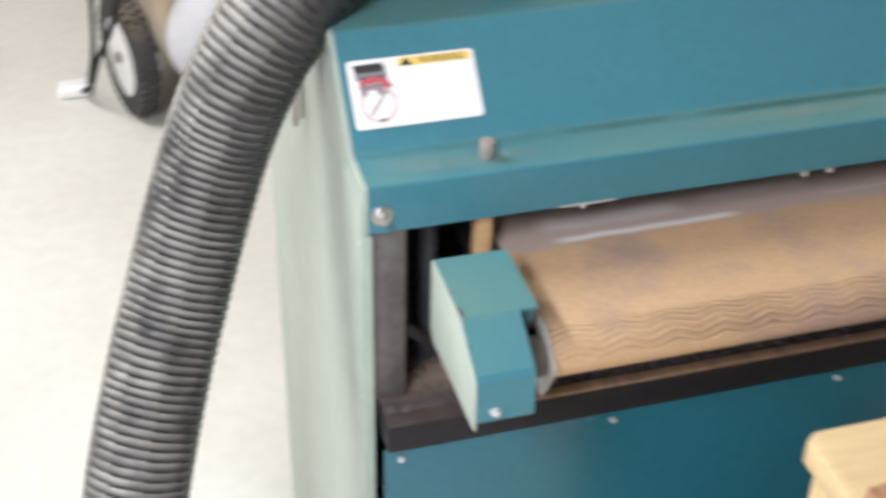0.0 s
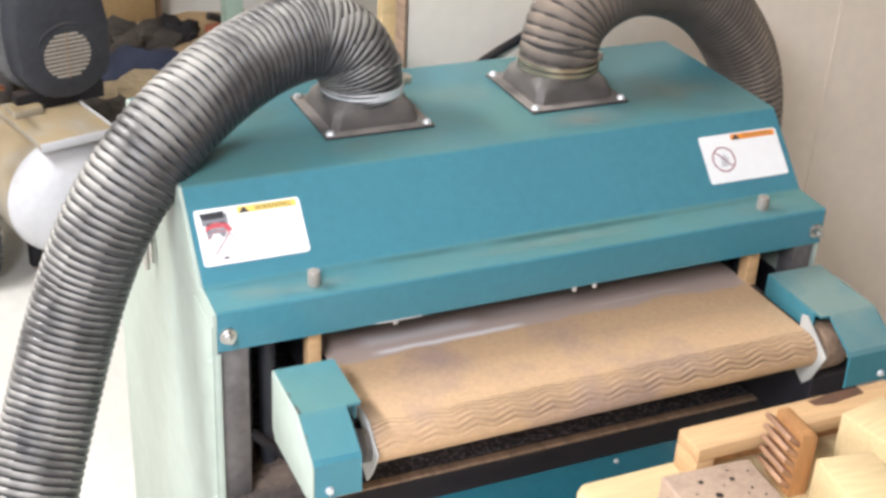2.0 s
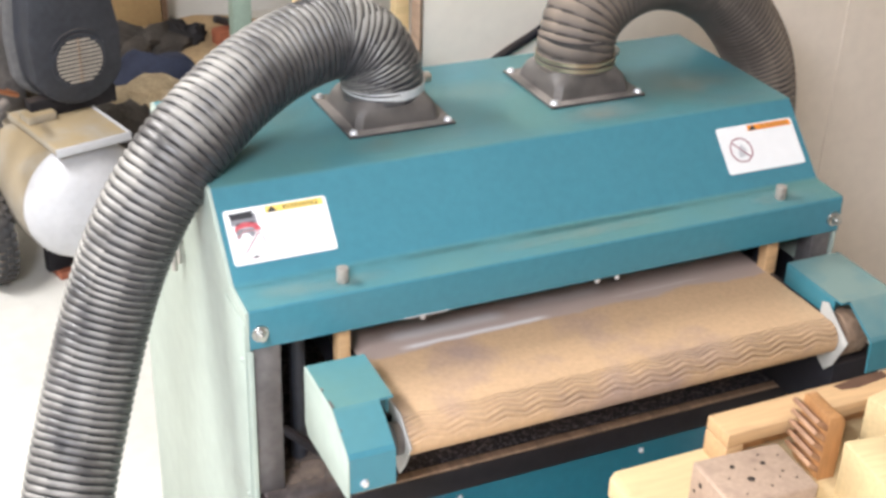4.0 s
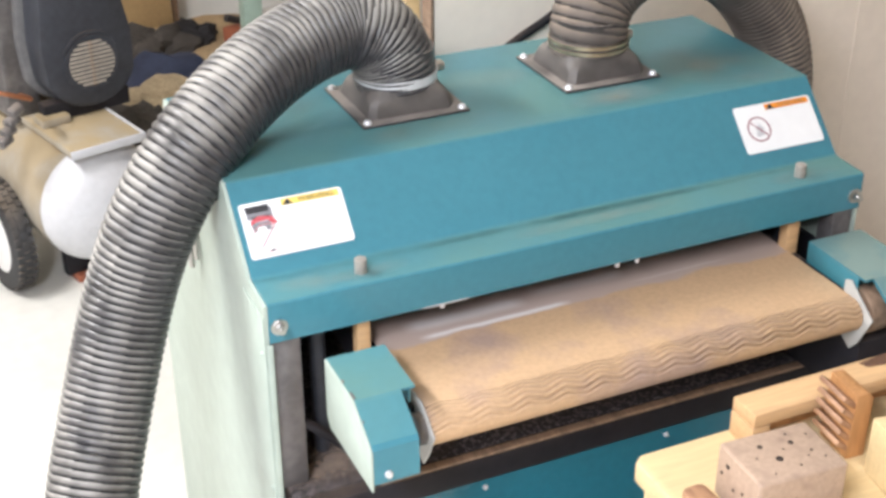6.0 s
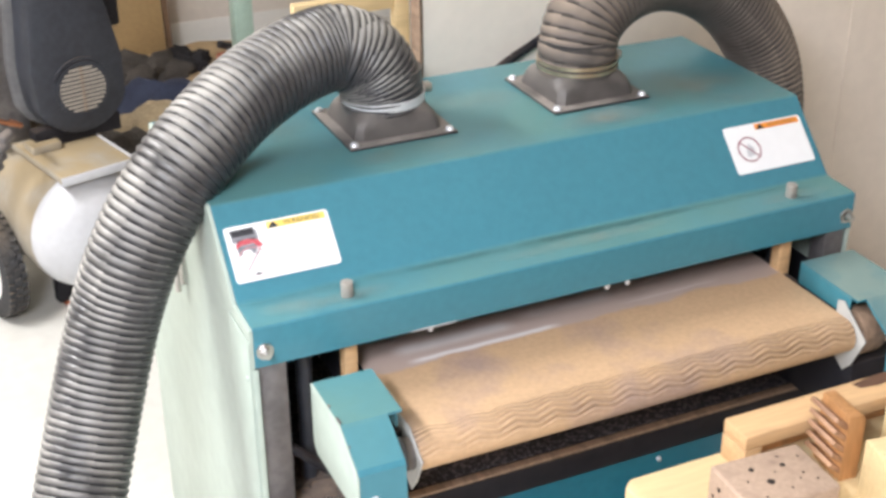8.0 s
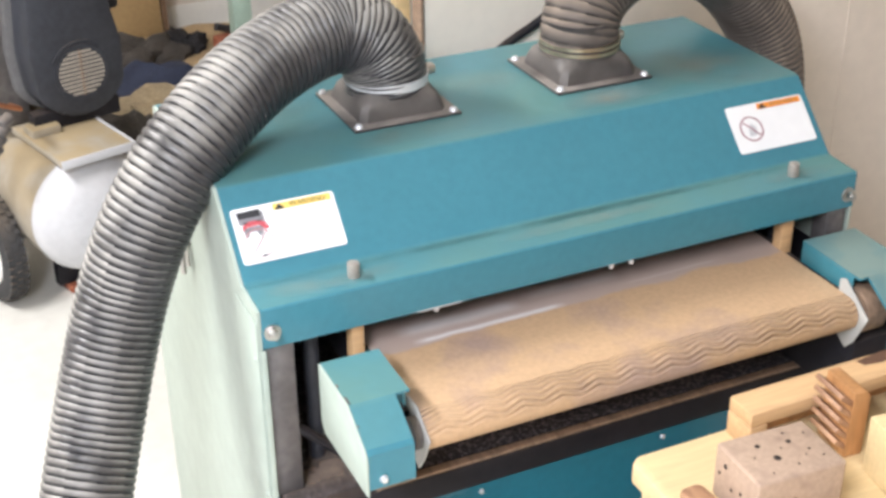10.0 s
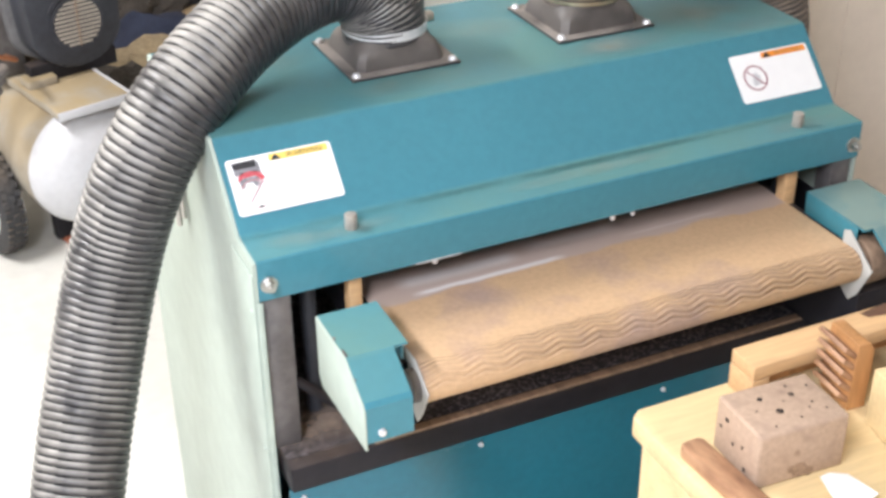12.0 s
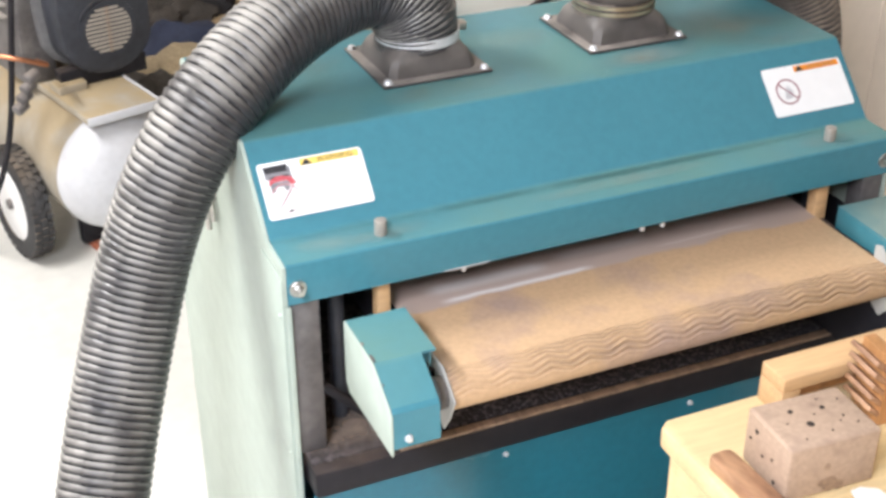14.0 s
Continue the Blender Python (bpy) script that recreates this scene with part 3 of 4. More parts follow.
def dust_and_crease_patch(parent, cx, cy, hx, hy, height, mat, rz=0.0, label=""):
    """A thin patch of dust, also the dark crease strip, on a level or gently rising sheet; height gives z for a y."""
    bm2 = bmesh.new()
    uvl = bm2.loops.layers.uv.new("UVMap")
    c, sn = math.cos(radians(rz)), math.sin(radians(rz))
    vs = []
    for u, v in ((-1, -1), (1, -1), (1, 1), (-1, 1)):
        x, y = cx + u * hx * c - v * hy * sn, cy + u * hx * sn + v * hy * c
        vs.append(bm2.verts.new((x, y, height(y))))
    face = bm2.faces.new(vs)
    for lp, uv in zip(face.loops, ((0, 0), (1, 0), (1, 1), (0, 1))):
        lp[uvl].uv = uv
    return part("dust_and_crease_patch", bm2, mat, parent, label)


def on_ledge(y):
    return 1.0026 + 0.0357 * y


# on the ledge: pale dust, then a dark green strip along the crease
for x, y, hx, hy, mat, rz in ((0.128, 0.024, 0.055, 0.016, PALE_DUST, 4), (0.060, 0.026, 0.045, 0.020, PALE_DUST, -5), (0.725, 0.026, 0.060, 0.018, PALE_DUST, 0),
                              (0.42, 0.030, 0.14, 0.014, PALE_DUST, 1), (0.40, 0.0475, 0.44, 0.0085, CREASE_DARK, 0)):
    dust_and_crease_patch(hood, x, y, hx, hy, on_ledge, mat, rz)
for x, y, hx, hy, mat, rz in ((0.262, 0.183, 0.10, 0.030, PALE_DUST, 3), (0.10, 0.33, 0.10, 0.07, PALE_DUST, 20), (0.40, 0.30, 0.07, 0.05, PALE_DUST, 0),
                              (0.700, 0.225, 0.105, 0.080, TAN_DUST, -15), (0.545, 0.180, 0.10, 0.034, TAN_DUST, 4), (0.735, 0.165, 0.06, 0.025, PALE_DUST, 0)):
    dust_and_crease_patch(hood, x, y, hx, hy, lambda yy: 1.0886, mat, rz)
dust_and_crease_patch(sander, 0.065, 0.035, 0.085, 0.085, lambda yy: 0.7502, BROWN_DUST)

# warning labels on the slope
SLOPE = Matrix.Translation((0, 0.056, 1.004)) @ Euler((math.atan2(0.084, 0.081), 0, 0)).to_matrix().to_4x4()


def flat(outline, z, thick=0.0004):
    return prism(outline, "z", z, z + thick)


def rounded(x0, x1, y0, y1, r):
    out = []
    for cx, cy, a0 in ((x1 - r, y0 + r, -90), (x1 - r, y1 - r, 0), (x0 + r, y1 - r, 90), (x0 + r, y0 + r, 180)):
        for k in range(5):
            a = radians(a0 + k * 22.5)
            out.append((cx + r * math.cos(a), cy + r * math.sin(a)))
    return out


def ring_outline(cx, cy, r, seg=28):
    return [(cx + r * math.cos(2 * math.pi * k / seg), cy + r * math.sin(2 * math.pi * k / seg)) for k in range(seg)]


def ring_bm(cx, cy, r0, r1, z, seg=32):
    return disc_ring((cx, cy), r0, r1, z, z + 0.0004, seg)


def slope_part(name, bm2, mat, parent, label=""):
    bm2.transform(SLOPE)
    return part(name, bm2, mat, parent, label)


def words(text, size, x, y, z, mat, parent, name):
    cu = bpy.data.curves.new(name, "FONT")
    cu.body, cu.size, cu.extrude = text, size, 0.0001
    tmp = new("tmp_text", cu)
    bpy.context.view_layer.update()
    me = bpy.data.meshes.new_from_object(tmp.evaluated_get(bpy.context.evaluated_depsgraph_get()))
    bpy.data.objects.remove(tmp)
    me.transform(SLOPE @ Matrix.Translation((x, y, z)))
    me.materials.clear()
    me.materials.append(mat)
    ob = new(name, me)
    ob.parent = parent
    return ob


def warning_label(x0, x1, s0, s1, bar, first):
    lab = slope_part("warning_label", flat(rounded(x0, x1, s0, s1, 0.004), 0.0006), LABEL, hood,
                     "white warning sticker with a yellow header" if first else "white warning sticker with an orange header")
    w, h = x1 - x0, s1 - s0
    bx0, bx1 = (x0 + 0.40 * w, x1 - 0.035 * w)
    slope_part("header", flat([(bx0, s1 - 0.15 * h), (bx1, s1 - 0.15 * h), (bx1, s1 - 0.03 * h), (bx0, s1 - 0.03 * h)], 0.0012), bar, lab)
    tx = bx0 + 0.012 * w
    slope_part("triangle", flat([(tx, s1 - 0.145 * h), (tx + 0.10 * w, s1 - 0.145 * h), (tx + 0.05 * w, s1 - 0.035 * h)], 0.0018), INK, lab)
    words("WARNING", 0.0088, tx + 0.15 * w, s1 - 0.135 * h, 0.0019, INK if first else WOOD_RED, lab, "header_word")
    if first:
        def pic(name, mat, z, pts):
            slope_part(name, flat([(x0 + u * w, s1 - v * h) for u, v in pts], z), mat, lab)
        pic("picture_machine", SLATE_INK, 0.0010, [(0.055, 0.30), (0.30, 0.30), (0.295, 0.11), (0.055, 0.11)])
        pic("picture_roller", INK, 0.0014, [(0.062, 0.19), (0.265, 0.19), (0.275, 0.065), (0.045, 0.075)])
        pic("picture_slot", INK, 0.0014, [(0.10, 0.30), (0.155, 0.29), (0.155, 0.255), (0.10, 0.265)])
        pic("picture_slot", INK, 0.0014, [(0.21, 0.29), (0.265, 0.29), (0.265, 0.255), (0.21, 0.255)])
        pic("picture_arrow", RED, 0.0018, [(0.07, 0.42), (0.12, 0.36), (0.24, 0.35), (0.28, 0.44), (0.325, 0.42), (0.29, 0.30), (0.20, 0.26),
                                           (0.15, 0.26), (0.08, 0.32)])
        pic("picture_table", SLATE_INK, 0.0013, [(0.085, 0.53), (0.115, 0.53), (0.135, 0.45), (0.20, 0.45), (0.22, 0.54), (0.255, 0.50), (0.27, 0.36), (0.08, 0.37)])
        pic("picture_slash", MAROON, 0.0015, [(0.125, 0.80), (0.13, 0.82), (0.295, 0.46), (0.288, 0.45)])
        pic("picture_mark", INK, 0.0017, [(0.18, 0.91), (0.25, 0.91), (0.215, 0.86)])
        slope_part("picture_ring", ring_bm(x0 + 0.20 * w, s1 - 0.66 * h, 0.0158, 0.0168, 0.0016), PINK_INK, lab)
    else:
        cx, cy = x0 + 0.24 * w, s0 + 0.48 * h
        slope_part("picture_ring", ring_bm(cx, cy, 0.0155, 0.0172, 0.0012), MAROON, lab)
        slope_part("picture_mark", flat([(cx - 0.006, cy - 0.010), (cx + 0.005, cy - 0.009), (cx + 0.007, cy + 0.001), (cx + 0.001, cy + 0.008), (cx - 0.004, cy + 0.001)], 0.0012), GREY_INK, lab)
        slope_part("picture_bar", flat([(cx - 0.012, cy + 0.011), (cx - 0.011, cy + 0.012), (cx + 0.012, cy - 0.011), (cx + 0.011, cy - 0.012)], 0.0014), MAROON, lab)
    return lab


warning_label(0.0065, 0.1285, 0.021, 0.0865, YELLOW, True)
warning_label(0.6695, 0.7905, 0.024, 0.0890, ORANGE, False)


# dust ports: a square flange that rises into a round collar
def dust_port(x0, y0, size=0.143, z=1.0885):
    bm2 = box(x0, x0 + size, y0, y0 + size, z, z + 0.004, 0.0012)
    cx, cy, seg = x0 + size / 2, y0 + size / 2, 40
    loops = []
    for half, r, zz in ((0.0575, None, z + 0.003), (0.0545, None, z + 0.016), (0.0505, None, z + 0.025), (None, 0.0495, z + 0.036), (None, 0.0495, z + 0.075)):
        loop = []
        for k in range(seg):
            a = 2 * math.pi * (k + 0.5) / seg
            c, s = math.cos(a), math.sin(a)
            f = (half / max(abs(c), abs(s))) if half else r
            loop.append(bm2.verts.new((cx + c * f, cy + s * f, zz)))
        loops.append(loop)
    for a, b2 in zip(loops, loops[1:]):
        for k in range(seg):
            bm2.faces.new((a[k], a[(k + 1) % seg], b2[(k + 1) % seg], b2[k]))
    bm2.faces.new(loops[-1])
    port = part("dust_port", bm2, PORT, sander, "black plastic dust port, dusty")
    for dx in (0.008, size - 0.008):
        for dy in (0.008, size - 0.008):
            screw(port, (x0 + dx, y0 + dy, z + 0.004), (0, 0, 1), 0.0055, 0.004, "bolt")
    return cx, cy


dust_port(0.194, 0.207)
dust_port(0.474, 0.208)

# conveyor: table, belt round two rollers, side plates, guards
BX0, BX1, BZ, BR, BY0 = 0.131, 0.702, 0.905, 0.0215, -0.120


def belt_mesh():
    bm2 = bmesh.new()
    uvl = bm2.loops.layers.uv.new("UVMap")
    back = [(yy, BZ) for yy in np.linspace(0.10, BY0, 18)]
    arc = [(BY0 - BR * math.sin(a), BZ - BR + BR * math.cos(a)) for a in np.linspace(0.05, math.pi, 36)]
    under = [(yy, BZ - 2 * BR) for yy in np.linspace(BY0, 0.3, 6)[1:]]
    tail = [(0.3 + BR * math.sin(a), BZ - BR - BR * math.cos(a)) for a in np.linspace(0.05, math.pi, 18)]
    over = [(yy, BZ) for yy in np.linspace(0.3, 0.12, 8)]
    pts = back + arc + under + tail + over
    length = [0.0]
    for p, q in zip(pts, pts[1:]):
        length.append(length[-1] + math.hypot(q[0] - p[0], q[1] - p[1]))
    xs = np.linspace(BX0, BX1, 25)
    grid = [[bm2.verts.new((x, yy, zz + 0.0006 * noise.noise((x * 9, yy * 14, 0)))) for x in xs] for yy, zz in pts]
    k = len(pts)
    for i in range(k):
        j = (i + 1) % k
        for c in range(len(xs) - 1):
            f = bm2.faces.new((grid[i][c], grid[i][c + 1], grid[j][c + 1], grid[j][c]))
            for lp, (xx, ln) in zip(f.loops, ((xs[c], length[i]), (xs[c + 1], length[i]), (xs[c + 1], length[j] if j else 1.2), (xs[c], length[j] if j else 1.2))):
                lp[uvl].uv = (xx, ln)
    return bm2


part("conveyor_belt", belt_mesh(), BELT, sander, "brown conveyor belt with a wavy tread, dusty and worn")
for y in (BY0, 0.3):
    part("roller", cyl((BX0 - 0.012, y, BZ - BR), (BX1 + 0.012, y, BZ - BR), BR - 0.003, 32), DULL_STEEL, sander)
part("table_bed", box(BX0 + 0.01, BX1 - 0.01, -0.09, 0.25, BZ - 0.038, BZ - 0.004, 0.002), BLACK_STEEL, sander)
part("dusty_batten", box(BX0 - 0.02, BX1 + 0.02, -0.0350, -0.0230, 0.7472, 0.7510, 0.001), WOOD_BROWN, sander, "thin dusty brown batten on the rail")
for x0, x1 in ((0.116, 0.130), (BX1 + 0.001, BX1 + 0.015)):
    part("table_rail", box(x0, x1, -0.10, 0.30, BZ - 0.045, BZ - 0.006, 0.002), BLACK_STEEL, sander)


def side_flap(x):
    pts = [(-0.070, 0.914), (-0.118, 0.914), (-0.152, 0.890), (-0.136, 0.856), (-0.122, 0.836), (-0.10, 0.850), (-0.07, 0.88)]
    return prism(pts, "x", x, x + 0.002, 0.0004)


part("belt_flap", side_flap(0.1275), FLAP, sander, "white bent side plate of the belt")
part("belt_flap", prism([(-0.100, 0.920), (-0.110, 0.924), (-0.156, 0.890), (-0.137, 0.848), (-0.124, 0.834), (-0.10, 0.850)], "x", 0.7030, 0.7050, 0.0004), FLAP, sander, "white bent side plate of the belt")


def guard(x0, x1, ztop, yb, yf, flip, paint):
    """A teal sheet cover over the roller's end, with a rounded nose and a cut-out towards the belt."""
    t = 0.0025
    zl = ztop - 0.078
    prof = [(yb, ztop), (yf + 0.048, ztop - 0.001), (yf + 0.044, ztop - 0.003), (yf + 0.004, ztop - 0.028), (yf, ztop - 0.033), (yf - 0.002, zl + 0.004)]
    shell = prof + [(y + (0.0 if i == 0 else 0.0022), z - 0.0025) for i, (y, z) in reversed(list(enumerate(prof)))]
    cut = x0 + 0.012 if flip else x1 - 0.016
    bm2 = prism(shell, "x", min(x0 if not flip else cut, cut if not flip else x1), max(x0 if not flip else cut, cut if not flip else x1))
    back = prof[:2] + [(yf + 0.048, ztop - 0.004), (yb, ztop - 0.003)]
    prism(back, "x", *((cut, x1) if not flip else (x0, cut)), 0, bm2)
    g = part("belt_guard", bm2, paint, sander, "teal sheet guard over the belt roller's end", smooth=False)
    xs = (x0 - t, x0) if not flip else (x1, x1 + t)
    side = [(yb, ztop), (yf + 0.048, ztop - 0.001), (yf + 0.003, ztop - 0.029), (yf - 0.002, ztop - 0.035), (yf - 0.003, zl - 0.004), (yb - 0.01, ztop - 0.085), (yb, ztop - 0.075)]
    part("guard_side", prism(side, "x", *xs, 0.0006), WHITE_PAINT if not flip else paint, g, "pale inner-painted side sheet")
    near = (x1 - t, x1) if not flip else (x0, x0 + t)
    part("guard_cheek", prism([(yb, ztop - 0.0035), (yf + 0.06, ztop - 0.0045), (yf + 0.06, ztop - 0.03), (yb, ztop - 0.03)], "x", *near, 0.0005), paint, g)
    bx = x0 + 0.016 if not flip else x1 - 0.016
    screw(g, (bx, yf - 0.002, ztop - 0.064), (0, -1, 0), 0.0046, 0.004, "bolt")
    return g


left_guard = guard(0.047, 0.114, 0.952, -0.05, -0.182, False, TEAL)
for y, w in ((-0.098, 0.004), (-0.125, 0.009), (-0.131, 0.003), (-0.155, 0.003)):
    part("paint_chip", box(0.0468, 0.0492, y - w / 2, y + w / 2, 0.9372 if y < -0.15 else 0.9512, 0.9386 if y < -0.15 else 0.9526, 0), DULL_STEEL, left_guard)
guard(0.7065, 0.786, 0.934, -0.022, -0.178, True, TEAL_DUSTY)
part("bearing", cyl((0.712, -0.118, 0.883), (0.745, -0.118, 0.883), 0.030, 28, bevel=0.004), WOOD_BROWN, sander, "dusty brown bearing housing")
part("bearing_bore", cyl((0.709, -0.118, 0.883), (0.7118, -0.118, 0.883), 0.016, 20), BLACK_STEEL, sander)

part("table_arm", box(0.709, 0.786, -0.135, 0.02, 0.755, 0.845, 0.003), BLACK_STEEL, sander, "black conveyor table arm")
part("rail_end", box(0.72, W, -0.034, 0.0, 0.7475, 0.86, 0.003), BLACK_STEEL, sander)

# wooden guide blocks, lifting posts, brace
for x0, x1 in ((0.106, 0.122), (0.700, 0.718)):
    part("wooden_guide", box(x0, x1, 0.012, 0.03, 0.86, 0.965, 0.002), WOOD_TAN, sander, "pale wooden guide strip")
for x, y in ((0.072, 0.06), (0.052, 0.09), (W - 0.07, 0.06)):
    part("lifting_post", cyl((x, y, 0.7495), (x, y, 0.97), 0.010, 16), SLATE, sander, "black lifting post")
part("brace", cyl((0.036, 0.012, 0.832), (0.118, 0.012, 0.748), 0.006, 12), BLACK_STEEL, sander, "black slanting brace")


# ---- the dust hoses ----
def hose(name, pts, mat, label, r=0.0518, pitch=0.0096, collar=None, clamp_mat=None, squeeze=0.0):
    per = 9
    h = thing(name, (0, 0, 0), label, "dust hose", "dust hoses")
    depth = 0.0024

    def turns(i):
        """Corrugations up to a count along the tube, squeezed closer over the first stretch."""
        return (i + squeeze * min(i, 0.14 * per / pitch)) / per

    def radius(i, a):
        ph = (turns(i) + a / (2 * math.pi)) % 1.0
        return r - depth + depth * 1.5 * (0.5 + 0.5 * math.cos(2 * math.pi * ph)) ** 0.19

    skin = part("tube", tube(pts, radius, pitch / per, 36), mat, h, "corrugated plastic tube").data
    # faces at the groove bottoms get the darker, shade-coloured rubber
    skin.materials.append(GROOVE_SHADE if mat == HOSE else DUSTY_GROOVE_SHADE)
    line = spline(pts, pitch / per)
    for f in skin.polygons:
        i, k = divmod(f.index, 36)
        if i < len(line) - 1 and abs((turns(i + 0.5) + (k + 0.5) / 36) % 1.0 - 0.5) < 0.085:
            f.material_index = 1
    cx, cy, cz = collar
    if clamp_mat == CLAMP:
        part("hose_clamp", disc_ring((cx, cy), 0.0505, r + 0.0014, cz, cz + 0.0115, 40), clamp_mat, h, "bright metal hose clamp")
    else:
        for dz in (0.0, 0.008):
            part("wire_clamp", disc_ring((cx, cy), r - 0.003, r + 0.003, cz + dz, cz + dz + 0.004, 40), clamp_mat, h, "wire hose clamp")
    lug = box(cx + r - 0.002, cx + r + 0.014, cy - 0.008, cy + 0.008, cz + 0.0, cz + 0.012, 0.003)
    part("clamp_screw", lug, STEEL, h, "clamp screw")
    return h


HOSE_1 = [(0.2655, 0.2785, 1.116), (0.2615, 0.278, 1.146), (0.246, 0.279, 1.175), (0.222, 0.281, 1.191), (0.193, 0.281, 1.196), (0.130, 0.264, 1.185),
          (0.061, 0.230, 1.163), (-0.001, 0.198, 1.127), (-0.046, 0.183, 1.082), (-0.082, 0.175, 1.028), (-0.113, 0.168, 0.961),
          (-0.143, 0.148, 0.888), (-0.171, 0.120, 0.821), (-0.199, 0.085, 0.756), (-0.237, 0.03, 0.65), (-0.277, -0.03, 0.48), (-0.31, -0.06, 0.3),
          (-0.34, 0.0, 0.14), (-0.38, 0.14, 0.064), (-0.45, 0.4, 0.056), (-0.7, 1.0, 0.056)]
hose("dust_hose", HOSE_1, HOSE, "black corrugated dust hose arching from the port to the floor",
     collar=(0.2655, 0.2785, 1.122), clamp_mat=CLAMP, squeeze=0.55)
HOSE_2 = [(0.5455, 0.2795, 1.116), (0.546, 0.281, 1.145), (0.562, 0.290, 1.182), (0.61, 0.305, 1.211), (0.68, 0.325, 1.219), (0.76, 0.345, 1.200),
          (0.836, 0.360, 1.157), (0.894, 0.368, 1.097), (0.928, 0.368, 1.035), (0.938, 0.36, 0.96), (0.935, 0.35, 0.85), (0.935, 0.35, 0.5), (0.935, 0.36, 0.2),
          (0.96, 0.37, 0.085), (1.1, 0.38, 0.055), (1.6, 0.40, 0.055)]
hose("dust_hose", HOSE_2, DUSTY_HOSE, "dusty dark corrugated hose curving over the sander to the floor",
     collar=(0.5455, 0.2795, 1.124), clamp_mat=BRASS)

cord = thing("extension_lead", (0.59, 0.645, 0.0), "black extension lead running up the beige wall", "extension lead")
bm = tube([(0.48, 0.575, 0.89), (0.54, 0.615, 0.945), (0.59, 0.645, 0.972), (0.64, 0.650, 1.000), (0.70, 0.652, 1.030), (0.78, 0.652, 1.090), (0.82, 0.652, 1.2)], lambda i, a: 0.0075, 0.01, 12)
bm.transform(Matrix.Translation((-0.59, -0.645, 0)))
part("cable", bm, BLACK_STEEL, cord)


# ---- wooden stand with a jig in front of the sander ----
TZ = 0.948
stand = thing("wooden_stand", (0.257, -0.327, 0), "pale wooden stand with a thick square top", "stand")
part("top", prism([(0.0, -0.008), (0.010, 0.0), (0.62, 0.0), (0.62, -0.5), (0.0, -0.5)], "z", TZ - 0.024, TZ, 0.0035), WOOD_PALE, stand, "pale plywood top")
part("side_board", box(0.010, 0.030, -0.48, -0.012, 0.0, TZ - 0.024, 0.002), WOOD_PALE, stand, "pale side board")
part("side_board", box(0.58, 0.60, -0.48, -0.012, 0.0, TZ - 0.024, 0.002), WOOD_PALE, stand, "pale side board")
part("back_board", box(0.030, 0.58, -0.034, -0.016, 0.0, TZ - 0.024, 0.002), WOOD_PALE, stand)
part("shelf", box(0.030, 0.58, -0.47, -0.036, 0.30, 0.32, 0.002), WOOD_PALE, stand)

fence = thing("wooden_fence", (0.366, -0.332, TZ), "tan wooden fence board with a dark slot on the stand", "fence")
part("board", box(0, 0.45, -0.036, 0, 0.027, 0.043, 0.002), WOOD_TAN, fence)
part("foot", box(0.0205, 0.45, -0.014, 0.0, 0.0, 0.0265, 0.001), WOOD_RED, fence)
part("end_block", box(0.0, 0.020, -0.036, 0.0, 0.0, 0.0265, 0.001), WOOD_TAN, fence)
part("slot", prism([(0.149, -0.005), (0.180, -0.001), (0.215, -0.001), (0.215, -0.012), (0.172, -0.017), (0.153, -0.014)], "z", 0.0428, 0.0434), WOOD_DARK, fence, "dark brown slot")

block = thing("hardwood_block", (0.299, -0.403, TZ), "greyish hardwood block drilled with small holes", "wood block", rz=-3)
part("body", box(0, 0.092, -0.068, 0, 0, 0.057, 0.0035, 3), WOOD_GREY, block)
for x, y, r in ((0.030, -0.020, 0.0026), (0.060, -0.024, 0.0026), (0.037, -0.041, 0.0036), (0.062, -0.012, 0.0012), (0.05, -0.055, 0.0012), (0.071, -0.040, 0.0014), (0.078, -0.052, 0.0011), (0.018, -0.034, 0.0010),
                (0.064, -0.046, 0.0009), (0.048, -0.030, 0.0010), (0.080, -0.018, 0.0012), (0.022, -0.058, 0.0011)):
    part("hole", cyl((x, y, 0.0565), (x, y, 0.0574), r, 14), HOLE, block)
for y, z, r in ((-0.018, 0.042, 0.0026), (-0.010, 0.030, 0.0018), (-0.030, 0.024, 0.0018), (-0.044, 0.030, 0.0018), (-0.05, 0.01, 0.0024)):
    part("hole", cyl((-0.0004, y, z), (0.0005, y, z), r, 14), HOLE, block)
for x, z, r in ((0.040, 0.030, 0.003), (0.045, 0.010, 0.008), (0.055, 0.006, 0.005), (0.036, 0.013, 0.004)):
    part("stain", cyl((x, -0.0684, z), (x, -0.0675, z), r, 14), WOOD_BROWN, block)

slat = thing("wooden_offcut", (0.276, -0.400, TZ), "short dark brown wooden offcut with a rounded end", "wood offcut", rz=3)
part("body", prism(rounded(-0.013, 0.012, -0.105, 0.0, 0.007), "z", 0, 0.013, 0.002), WOOD_SLAT, slat)


def featherboard(at, rz):
    f = thing("featherboard", at, "orange-brown wooden featherboard with cut fingers", "featherboard", rz=rz)
    part("body", prism([(0.006, 0.0), (0.026, 0.0), (0.0265, 0.066), (0.021, 0.073), (0.008, 0.073)], "y", -0.044, 0.0, 0.001), WOOD_RED, f)
    # fingers take a darker wood colour for the shade in their gaps
    for k in range(5):
        z = 0.0715 - k * 0.0125
        part("shaded_finger", prism([(0.009, z - 0.0085), (-0.0040, z + 0.0010), (-0.0065, z - 0.0030), (0.009, z - 0.0150)], "y", -0.043, -0.001, 0.0005), WOOD_SLAT, f)
    return f


featherboard((0.440, -0.370, TZ), -5)

